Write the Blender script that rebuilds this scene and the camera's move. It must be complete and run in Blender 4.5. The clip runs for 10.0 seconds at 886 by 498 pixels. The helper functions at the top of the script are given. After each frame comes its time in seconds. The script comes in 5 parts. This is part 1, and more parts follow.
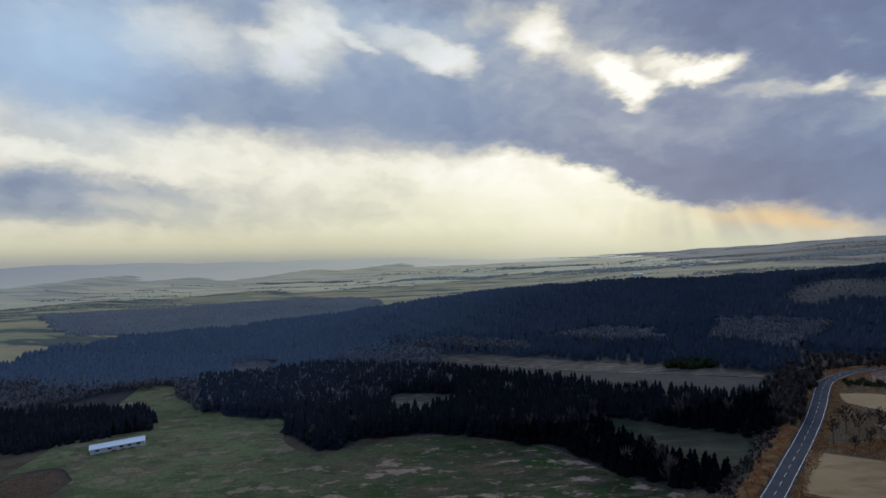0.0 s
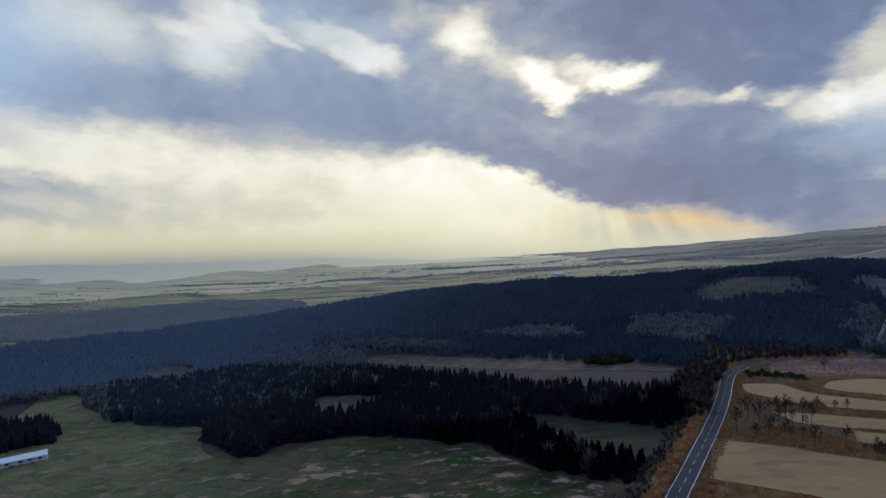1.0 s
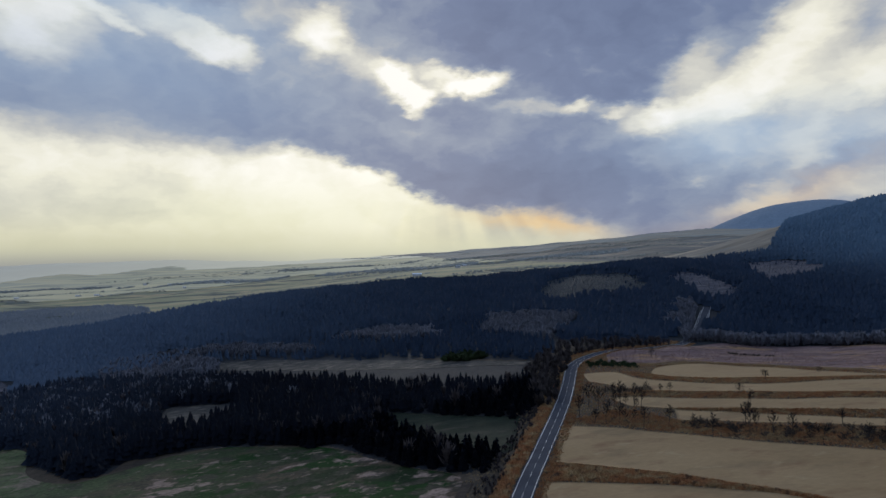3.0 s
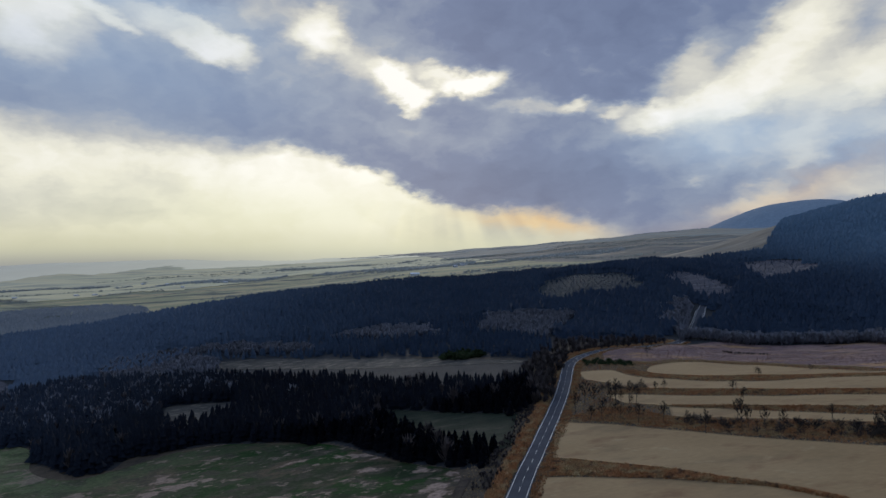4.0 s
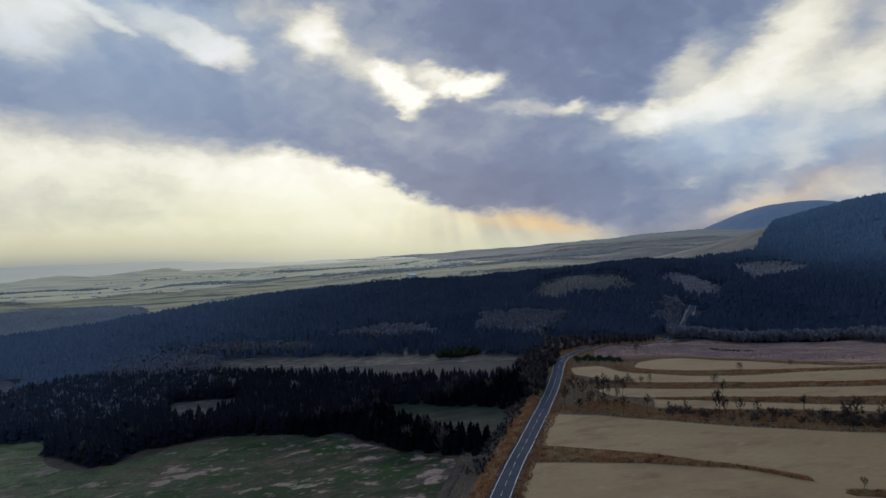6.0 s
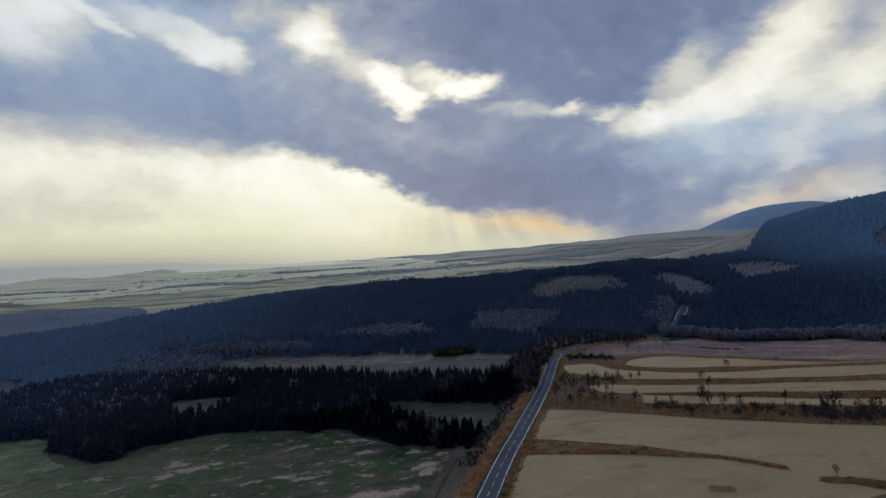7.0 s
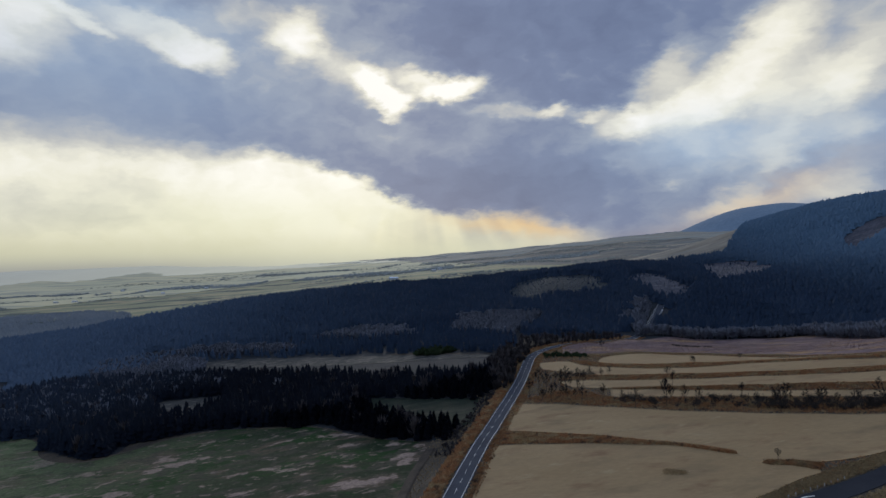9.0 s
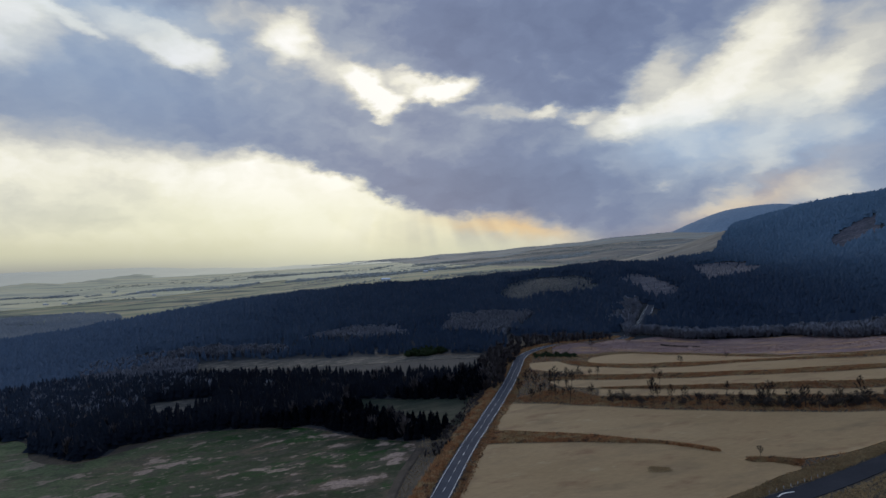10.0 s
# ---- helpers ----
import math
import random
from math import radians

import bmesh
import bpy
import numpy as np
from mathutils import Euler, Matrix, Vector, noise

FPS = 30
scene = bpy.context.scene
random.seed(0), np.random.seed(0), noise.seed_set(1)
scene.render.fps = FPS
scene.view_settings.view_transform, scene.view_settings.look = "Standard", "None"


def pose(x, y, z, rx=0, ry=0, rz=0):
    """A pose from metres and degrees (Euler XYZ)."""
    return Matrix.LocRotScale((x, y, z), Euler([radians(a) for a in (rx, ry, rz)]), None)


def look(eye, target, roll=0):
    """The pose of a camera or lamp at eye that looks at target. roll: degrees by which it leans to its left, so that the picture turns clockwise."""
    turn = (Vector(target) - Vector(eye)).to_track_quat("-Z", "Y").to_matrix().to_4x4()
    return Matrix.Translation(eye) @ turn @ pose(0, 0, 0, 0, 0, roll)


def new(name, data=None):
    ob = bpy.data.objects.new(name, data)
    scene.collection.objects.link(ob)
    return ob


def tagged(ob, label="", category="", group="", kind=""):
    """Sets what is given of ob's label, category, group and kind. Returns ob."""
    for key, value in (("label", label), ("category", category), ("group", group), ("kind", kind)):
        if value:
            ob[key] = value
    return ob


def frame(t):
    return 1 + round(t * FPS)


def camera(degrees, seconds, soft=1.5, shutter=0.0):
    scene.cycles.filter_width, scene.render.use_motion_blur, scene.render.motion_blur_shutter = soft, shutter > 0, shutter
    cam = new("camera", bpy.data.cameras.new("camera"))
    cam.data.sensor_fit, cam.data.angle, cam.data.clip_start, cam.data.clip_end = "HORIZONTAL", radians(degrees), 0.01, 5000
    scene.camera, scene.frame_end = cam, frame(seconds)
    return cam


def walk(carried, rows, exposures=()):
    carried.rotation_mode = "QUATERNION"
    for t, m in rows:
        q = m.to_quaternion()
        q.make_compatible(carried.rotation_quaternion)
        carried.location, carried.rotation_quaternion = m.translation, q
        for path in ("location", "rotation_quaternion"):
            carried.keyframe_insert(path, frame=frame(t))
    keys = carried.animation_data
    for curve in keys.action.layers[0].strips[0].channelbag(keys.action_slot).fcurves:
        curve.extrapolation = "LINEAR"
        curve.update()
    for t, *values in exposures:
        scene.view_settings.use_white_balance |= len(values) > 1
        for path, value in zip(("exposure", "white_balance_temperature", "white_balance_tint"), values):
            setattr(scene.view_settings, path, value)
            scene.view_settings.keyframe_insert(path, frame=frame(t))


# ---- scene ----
cam = camera(70.9, 10.0)
PATH = [
    (0.0, pose(-9.33, 53.80, 83.15, 90.53, 0.39, 17.70)),
    (0.5, pose(-9.30, 53.84, 83.16, 90.53, 0.49, 14.19)),
    (0.9, pose(-9.33, 53.90, 83.16, 90.52, 0.51, 11.60)),
    (1.0, pose(-9.34, 53.91, 83.16, 90.51, 0.51, 10.85)),
    (1.1, pose(-9.37, 53.92, 83.17, 90.50, 0.53, 9.37)),
    (1.2, pose(-9.40, 53.92, 83.18, 90.49, 0.55, 7.53)),
    (1.3, pose(-9.43, 53.93, 83.19, 90.47, 0.57, 5.49)),
    (1.4, pose(-9.46, 53.94, 83.20, 90.46, 0.59, 3.75)),
    (1.5, pose(-9.50, 53.94, 83.20, 90.45, 0.61, 2.42)),
    (2.0, pose(-9.75, 53.66, 83.24, 90.42, 0.70, -0.96)),
    (2.5, pose(-9.99, 52.72, 83.29, 90.46, 0.70, -1.82)),
    (4.0, pose(-10.86, 46.37, 83.47, 90.40, 0.71, -2.34)),
    (4.5, pose(-11.11, 43.15, 83.47, 90.44, 0.71, -2.45)),
    (5.0, pose(-11.23, 39.30, 83.44, 90.46, 0.81, -2.57)),
    (5.5, pose(-11.15, 35.03, 83.38, 90.49, 0.81, -2.56)),
    (7.0, pose(-10.02, 21.28, 82.91, 90.63, 0.91, -2.86)),
    (7.5, pose(-9.28, 16.49, 82.85, 90.69, 1.01, -3.08)),
    (8.0, pose(-8.35, 12.15, 82.82, 90.73, 1.01, -3.51)),
    (8.5, pose(-7.48, 8.72, 82.81, 90.77, 1.11, -3.79)),
    (9.0, pose(-6.68, 6.26, 82.84, 90.80, 1.12, -4.14)),
    (9.5, pose(-5.98, 4.63, 82.89, 90.81, 1.22, -4.45)),
    (10.0, pose(-5.35, 3.47, 82.93, 90.88, 1.22, -4.82)),
]
walk(cam, PATH)

# ---- world: broken cloud before a low sun ----
SUN_AZ, SUN_EL = 0.2, 14.8      # degrees, clockwise from +y / above the horizon
world = bpy.data.worlds.new("world")
scene.world = world
world.use_nodes = True
wt = world.node_tree
wt.nodes.clear()


def wnode(kind, *values, **settings):
    n = wt.nodes.new(kind)
    for key, value in settings.items():
        if key == "operation":
            n.operation = value
        elif key == "vector_type":
            n.vector_type = value
        elif key == "noise_dimensions":
            n.noise_dimensions = value
    for socket, value in zip(n.inputs, values):
        if value is None:
            continue
        if isinstance(value, bpy.types.NodeSocket):
            wt.links.new(value, socket)
        else:
            socket.default_value = value
    return n


def wmath(operation, a, b=0.0, c=0.0):
    return wnode("ShaderNodeMath", a, b, c, operation=operation).outputs[0]


def wvec(operation, a, b=None):
    return wnode("ShaderNodeVectorMath", a, b, operation=operation)


def wmix(factor, a, b):
    n = wt.nodes.new("ShaderNodeMix")
    n.data_type = "RGBA"
    for i, value in ((0, factor), (6, a), (7, b)):
        if isinstance(value, bpy.types.NodeSocket):
            wt.links.new(value, n.inputs[i])
        else:
            n.inputs[i].default_value = value if i == 0 else (*value, 1)
    return n.outputs[2]


def wnoise(vector, scale, detail=5.0, rough=0.55):
    n = wt.nodes.new("ShaderNodeTexNoise")
    n.inputs["Scale"].default_value = scale
    n.inputs["Detail"].default_value = detail
    n.inputs["Roughness"].default_value = rough
    wt.links.new(vector, n.inputs["Vector"])
    return n


def wspan(value, low, high):
    n = wt.nodes.new("ShaderNodeMapRange")
    n.interpolation_type = "SMOOTHSTEP"
    wt.links.new(value, n.inputs[0])
    n.inputs[1].default_value, n.inputs[2].default_value = low, high
    return n.outputs[0]


direction = wnode("ShaderNodeTexCoord").outputs["Generated"]
axes = wnode("ShaderNodeSeparateXYZ", direction).outputs
azimuth = wmath("MULTIPLY", wmath("ARCTAN2", axes[0], axes[1]), 57.2958)
elevation = wmath("MULTIPLY", wmath("ARCSINE", axes[2]), 57.2958)
plain_sky = wnode("ShaderNodeCombineXYZ", azimuth, elevation, 0.0).outputs[0]
flat_sky = wvec("MULTIPLY", plain_sky, (1.0, 2.0, 1.0)).outputs[0]
swirl = wvec("SUBTRACT", wnoise(flat_sky, 0.075, 3.0).outputs[1], (0.5, 0.5, 0.5)).outputs[0]
swirl = wvec("MULTIPLY", swirl, (3.0, 1.4, 0.0)).outputs[0]
curl = wvec("SUBTRACT", wnoise(flat_sky, 0.30, 4.0, 0.55).outputs[1], (0.5, 0.5, 0.5)).outputs[0]
curl = wvec("MULTIPLY", curl, (3.0, 2.0, 0.0)).outputs[0]
puff = wvec("SUBTRACT", wnoise(flat_sky, 0.9, 4.0, 0.55).outputs[1], (0.5, 0.5, 0.5)).outputs[0]
puff = wvec("MULTIPLY", puff, (1.0, 0.9, 0.0)).outputs[0]
bent_sky = wvec("ADD", wvec("ADD", wvec("ADD", plain_sky, swirl).outputs[0], curl).outputs[0], puff).outputs[0]


def blob(total, az, el, rx, ry, lean, amount, where=None):
    """Adds a soft patch of that size, in degrees, to a total."""
    m = wnode("ShaderNodeMapping", where or bent_sky, (az, el, 0), (0, 0, radians(-lean)), (rx, ry, 1), vector_type="TEXTURE")
    d = wvec("DOT_PRODUCT", m.outputs[0], m.outputs[0]).outputs["Value"]
    return wmath("MULTIPLY_ADD", wmath("EXPONENT", wmath("MULTIPLY", d, -0.5)), amount, total)


def cloud(total, az, el, rx, ry, lean, value, soft):
    """Lays a cloud, or a gap, of that brightness over what is there; soft: how wide its torn rim is."""
    m = wnode("ShaderNodeMapping", bent_sky, (az, el, 0), (0, 0, radians(-lean)), (rx, ry, 1), vector_type="TEXTURE")
    d = wvec("LENGTH", m.outputs[0]).outputs["Value"]
    n = wt.nodes.new("ShaderNodeMapRange")
    n.interpolation_type = "SMOOTHSTEP"
    wt.links.new(d, n.inputs[0])
    n.inputs[1].default_value, n.inputs[2].default_value = 1 + soft, max(0.0, 1 - soft)
    mixed = wt.nodes.new("ShaderNodeMix")
    wt.links.new(n.outputs[0], mixed.inputs[0])
    if isinstance(total, bpy.types.NodeSocket):
        wt.links.new(total, mixed.inputs[2])
    else:
        mixed.inputs[2].default_value = total
    mixed.inputs[3].default_value = value
    return mixed.outputs[0]


def in_turn(where, total):
    """The same place on the sky, worked out only once the total so far is known (keeps the shader small)."""
    return wnode("ShaderNodeVectorMath", total, (1e-8, 1e-8, 0.0), where, operation="MULTIPLY_ADD").outputs[0]


bent_axes = wnode("ShaderNodeSeparateXYZ", bent_sky).outputs
# the cloud base: high in the west, lower past the sun; stops of azimuth and elevation
base = wt.nodes.new("ShaderNodeValToRGB")
wt.links.new(wmath("MULTIPLY_ADD", bent_axes[0], 1 / 120, 0.5), base.inputs[0])
BASE_LINE = ((-55, 12.6), (-44, 11.2), (-33, 10.6), (-28, 9.7), (-21, 9.3), (-16.6, 8.6), (-12, 9.7), (-6.8, 8.4), (-2.7, 6.9), (0.4, 5.3), (2.9, 4.4), (8, 3.8), (13, 3.3), (16, 2.2), (21, 0.0))
for k, (az, el) in enumerate(BASE_LINE):
    stop = base.color_ramp.elements[k] if k < 2 else base.color_ramp.elements.new(0.999)
    stop.position, stop.color = az / 120 + 0.5, (max(0.0, el) / 20, max(0.0, el) / 20, max(0.0, el) / 20, 1)
base_edge = wmath("MULTIPLY", base.outputs[0], 20.0)
softness = wmath("MULTIPLY_ADD", wspan(azimuth, -20.0, -6.0), -1.3, 2.0)
softness = wmath("ADD", softness, wspan(azimuth, 7.0, 15.0))
under = wspan(wmath("DIVIDE", wmath("SUBTRACT", base_edge, bent_axes[1]), softness), -1.0, 1.0)
under = wmath("MULTIPLY", under, wspan(azimuth, -95.0, -62.0))

# the bright band under the cloud base
bent_sky = in_turn(bent_sky, under)
low = 0.80
# grey-blue bank low in the west, brighter places under the cloud base
low = cloud(low, -51.0, 4.7, 14.0, 2.0, 2, 0.24, 0.8)
low = cloud(low, -36.9, 4.2, 13.0, 1.1, 2, 0.56, 1.0)
low = cloud(low, -49.9, 10.1, 7.1, 2.4, 8, 0.62, 0.7)
low = cloud(low, -51.2, 8.3, 2.9, 0.6, 10, 0.86, 0.7)
low = cloud(low, -46.2, 7.7, 3.6, 0.6, 10, 0.8, 0.7)
low = cloud(low, -37.6, 9.0, 3.9, 2.0, 0, 0.86, 0.9)
low = cloud(low, -30.9, 6.5, 3.9, 1.5, 0, 0.84, 1.0)
low = cloud(low, -30.7, 4.7, 6.9, 1.7, 2, 0.62, 1.0)
low = cloud(low, -23.2, 5.9, 6.3, 1.2, 4, 0.74, 1.0)
low = cloud(low, -31.4, 7.3, 3.9, 0.9, 4, 0.84, 0.9)
low = cloud(low, -19.8, 8.2, 7.1, 0.8, 8, 0.88, 0.9)
low = cloud(low, -9.8, 6.5, 9.4, 3.1, 14, 0.99, 1.0)
low = cloud(low, -6.4, 2.9, 4.6, 3.1, -30, 0.93, 1.0)
low = cloud(low, -8.8, 8.5, 5.5, 0.9, 16, 0.97, 0.8)
low = cloud(low, 8.5, 2.0, 7.0, 2.8, 0, 0.46, 0.8)
# the cloud above it
bent_sky = in_turn(bent_sky, low)
light = 0.30
# the torn cloud between the bright band and the high gaps
light = cloud(light, -40.1, 14.1, 14.7, 2.8, 3, 0.29, 0.8)
light = cloud(light, -16.5, 12.6, 10.7, 2.7, 6, 0.26, 0.8)
light = cloud(light, -29.5, 13.4, 6.0, 2.2, 4, 0.35, 1.0)
light = cloud(light, -26.1, 10.7, 4.8, 0.9, 2, 0.44, 1.0)
light = cloud(light, -6.8, 12.0, 8.6, 3.0, 22, 0.29, 0.9)
light = cloud(light, -16.6, 9.0, 1.4, 0.9, 0, 0.45, 0.9)
bent_sky = in_turn(bent_sky, light)
# thick dark masses
light = cloud(light, 12.0, 19.6, 13.2, 4.3, -8, 0.14, 0.8)
light = cloud(light, 16.9, 14.6, 4.7, 2.3, -28, 0.19, 0.8)
light = cloud(light, 14.3, 7.9, 13.0, 3.8, 5, 0.23, 0.8)
light = cloud(light, 10.2, 6.1, 10.2, 2.5, 5, 0.08, 0.8)
light = cloud(light, 22.4, 3.6, 6.9, 2.2, 0, 0.27, 0.9)
light = cloud(light, 29.1, 8.4, 6.3, 2.7, 0, 0.36, 1.0)
light = cloud(light, 35.7, 7.7, 3.3, 1.7, 0, 0.33, 1.0)
bent_sky = in_turn(bent_sky, light)
# the gap before the sun, its pale rim and the smaller gap beside it
light = cloud(light, -2.1, 15.8, 9.8, 3.6, 24, 0.44, 1.0)
light = cloud(light, -7.4, 18.7, 4.6, 2.2, 28, 0.5, 1.0)
light = cloud(light, -5.7, 17.4, 4.9, 1.0, 32, 0.68, 1.0)
light = cloud(light, -8.7, 19.4, 2.0, 1.4, 15, 0.98, 0.8999999999999999)
light = cloud(light, -1.0, 14.7, 2.9, 1.2, 42, 1.3, 0.75)
light = cloud(light, 0.6, 13.0, 1.0, 0.7, 10, 1.2, 0.8)
light = cloud(light, 4.8, 15.2, 2.9, 0.9, -8, 1.2, 0.8)
light = cloud(light, 1.8, 16.0, 2.1, 0.6, 10, 0.8, 1.0)
light = cloud(light, 3.6, 12.5, 3.2, 1.5, 0, 0.27, 0.65)
light = cloud(light, -1.6, 11.6, 3.1, 0.8, 10, 0.36, 0.9)
light = cloud(light, 12.6, 13.0, 6.1, 0.5, 4, 0.5, 1.0)
light = cloud(light, 14.5, 13.0, 1.1, 0.6, -35, 0.72, 0.8)
light = cloud(light, 17.6, 12.2, 1.5, 0.5, -10, 0.74, 0.9)
bent_sky = in_turn(bent_sky, light)
# bright bank east of the sun
light = cloud(light, 33.6, 13.6, 8.8, 4.0, -22, 0.6, 0.8)
light = cloud(light, 24.6, 12.2, 6.0, 1.2, -12, 0.98, 0.7)
light = cloud(light, 28.7, 13.4, 5.5, 1.9, -24, 0.92, 0.8)
light = cloud(light, 31.9, 16.6, 4.2, 1.8, -36, 0.84, 0.9)
light = cloud(light, 36.2, 12.8, 4.0, 1.7, -22, 0.86, 0.9)
light = cloud(light, 33.1, 9.2, 1.5, 2.7, 28, 0.62, 0.9)
light = cloud(light, 36.8, 9.1, 2.1, 1.5, -10, 0.5, 0.9)
light = cloud(light, 37.0, 16.7, 2.8, 1.1, -20, 0.5, 0.9)
light = cloud(light, 29.9, 10.2, 2.5, 0.9, -10, 0.46, 0.9)
light = cloud(light, 24.2, 15.0, 2.6, 1.5, -40, 0.66, 0.9)
# low warm bank over the summit
light = cloud(light, 31.9, 4.8, 5.1, 1.0, -14, 0.50, 0.9)
light = cloud(light, 28.8, 4.1, 2.5, 0.7, -20, 0.56, 0.9)
light = cloud(light, 36.4, 4.8, 2.9, 0.9, -14, 0.56, 0.9)
light = cloud(light, 32.1, 5.6, 1.3, 0.5, -20, 0.36, 0.8)
light = cloud(light, 24.0, 5.9, 1.1, 0.4, -20, 0.46, 0.9)
bent_sky = in_turn(bent_sky, light)
# high openings in the west
light = cloud(light, -23.1, 19.3, 9.7, 2.1, 14, 0.5, 0.9)
light = cloud(light, -18.1, 18.0, 3.4, 1.2, 18, 1.05, 0.6)
light = cloud(light, -20.5, 19.0, 3.5, 0.9, 12, 0.74, 0.8)
light = cloud(light, -26.4, 19.5, 2.4, 0.5, 30, 0.86, 0.7)
light = cloud(light, -31.3, 17.4, 3.1, 1.9, 8, 0.98, 0.8)
light = cloud(light, -28.4, 17.2, 2.3, 1.1, 35, 0.46, 0.9)
light = cloud(light, -14.1, 20.8, 2.2, 1.4, 0, 0.46, 0.9)
light = cloud(light, -32.0, 18.7, 2.5, 0.6, 10, 0.92, 0.8)
light = cloud(light, -40.9, 17.9, 5.5, 2.1, 2, 0.72, 0.9)
light = cloud(light, -30.1, 19.3, 3.0, 2.4, 35, 0.9, 0.8)
light = cloud(light, -50.6, 18.0, 4.0, 1.8, 0, 0.46, 1.0)
light_mix = wt.nodes.new("ShaderNodeMix")
for socket, value in zip((0, 2, 3), (under, light, low)):
    wt.links.new(value, light_mix.inputs[socket])
light = light_mix.outputs[0]
# billows: broad drift, torn detail, and the side of each that faces the sun
bent_sky = in_turn(bent_sky, light)
flat_bent = wvec("MULTIPLY", bent_sky, (1.0, 1.6, 1.0)).outputs[0]
drift = wmath("SUBTRACT", wnoise(flat_bent, 0.11, 4.0, 0.5).outputs[0], 0.5)
light = wmath("MULTIPLY_ADD", drift, 0.28, light)
torn = wmath("SUBTRACT", wnoise(flat_bent, 0.34, 4.0, 0.5).outputs[0], 0.5)
light = wmath("MULTIPLY_ADD", torn, 0.09, light)
to_sun = wvec("NORMALIZE", wvec("SUBTRACT", (SUN_AZ, SUN_EL + 1.0, 0.0), plain_sky).outputs[0]).outputs[0]
sunward = wvec("ADD", flat_bent, wvec("MULTIPLY", to_sun, (1.3, 1.3, 0.0)).outputs[0]).outputs[0]
lit = wmath("SUBTRACT", wnoise(flat_bent, 0.22, 4.0, 0.5).outputs[0], wnoise(sunward, 0.22, 4.0, 0.5).outputs[0])
light = wmath("MULTIPLY_ADD", lit, 0.30, light)

ramp = wt.nodes.new("ShaderNodeValToRGB")
wt.links.new(light, ramp.inputs[0])
stops = ramp.color_ramp.elements
stops[0].position, stops[0].color = 0.0, (0.122, 0.158, 0.272, 1)
stops[1].position, stops[1].color = 1.0, (1.02, 1.0, 0.95, 1)
for place, tone in ((0.22, (0.172, 0.220, 0.352, 1)), (0.40, (0.300, 0.350, 0.446, 1)), (0.58, (0.56, 0.56, 0.535, 1)), (0.80, (0.84, 0.82, 0.71, 1))):
    stops.new(place).color = tone
clouds = ramp.outputs[0]

# clear sky behind the thin places to the north-west
clear = wt.nodes.new("ShaderNodeTexSky")
clear.sky_type, clear.sun_disc = "NISHITA", False
clear.sun_elevation, clear.sun_rotation = radians(SUN_EL), radians(SUN_AZ)
clear_sky = wvec("SCALE", clear.outputs[0]).outputs[0]
clear_sky.node.inputs["Scale"].default_value = 0.10
blue = blob(0.0, -49.0, 16.0, 7.0, 4.0, 0, 0.75)
blue = blob(blue, -27.0, 16.0, 9.0, 2.0, 8, 0.25)
blue = blob(blue, -24.0, 20.5, 8.0, 1.6, 10, 0.35)
blue = blob(blue, 34.0, 9.0, 8.0, 2.2, 0, 0.3)
blue = blob(blue, 26.0, 10.0, 4.0, 1.5, 0, 0.25)
clouds = wmix(blue, clouds, (0.46, 0.64, 0.86))
steel = blob(0.0, -25.0, 13.5, 12.0, 3.5, 4, 0.5)
steel = blob(steel, 15.0, 8.0, 8.0, 3.0, 5, 0.12)
clouds = wmix(wmath("MULTIPLY", steel, wmath("SUBTRACT", 1.0, under)), clouds, (0.25, 0.325, 0.47))
clouds = wmix(0.018, clouds, clear_sky)
# bluer cloud tone overhead, out of view, set to light the land
clouds = wmix(wmath("MULTIPLY", wspan(elevation, 25.0, 48.0), 0.85), clouds, (0.37, 0.475, 0.675))

# yellow glow under the cloud base, orange towards the slope
glow = blob(0.0, -10.0, 3.0, 18.0, 2.8, 0, 0.58, plain_sky)
glow = wmath("MULTIPLY", glow, under)
clouds = wmix(glow, clouds, (0.82, 0.82, 0.57))
khaki = blob(0.0, -36.0, 0.6, 24.0, 1.6, 0, 0.7, plain_sky)
clouds = wmix(wmath("MULTIPLY", khaki, under), clouds, (0.62, 0.60, 0.39))
amber = blob(0.0, 11.5, 3.0, 4.2, 0.8, 8, 0.8)
amber = wmath("MULTIPLY", amber, under)
amber = blob(amber, 31.0, 4.3, 5.0, 0.8, -20, 0.26)
clouds = wmix(amber, clouds, (0.86, 0.54, 0.22))

# shafts of light that fan out below the sun
fan = wmath("ARCTAN2", wmath("SUBTRACT", azimuth, SUN_AZ + 1.0), wmath("SUBTRACT", SUN_EL, elevation))
fan_line = wnode("ShaderNodeCombineXYZ", wmath("MULTIPLY", fan, 3.2), 0.0, 0.0).outputs[0]
shafts = wspan(wnoise(fan_line, 1.7, 1.5).outputs[0], 0.40, 0.66)
shaft_reach = blob(0.0, 5.0, 2.2, 5.5, 1.7, 0, 0.42, plain_sky)
shaft_reach = wmath("MULTIPLY", shaft_reach, under)
clouds = wmix(wmath("MULTIPLY", wmath("SUBTRACT", 1.0, shafts), wmath("MULTIPLY", shaft_reach, 0.45)), clouds, (0.42, 0.39, 0.31))
clouds = wmix(wmath("MULTIPLY", shafts, shaft_reach), clouds, (0.97, 0.90, 0.60))

# haze that thickens down to the horizon
veil = wmath("SUBTRACT", 1.0, wspan(elevation, -0.5, 2.9))
haze_tone = wmix(wspan(azimuth, -30.0, 5.0), (0.53, 0.53, 0.40), (0.68, 0.68, 0.48))

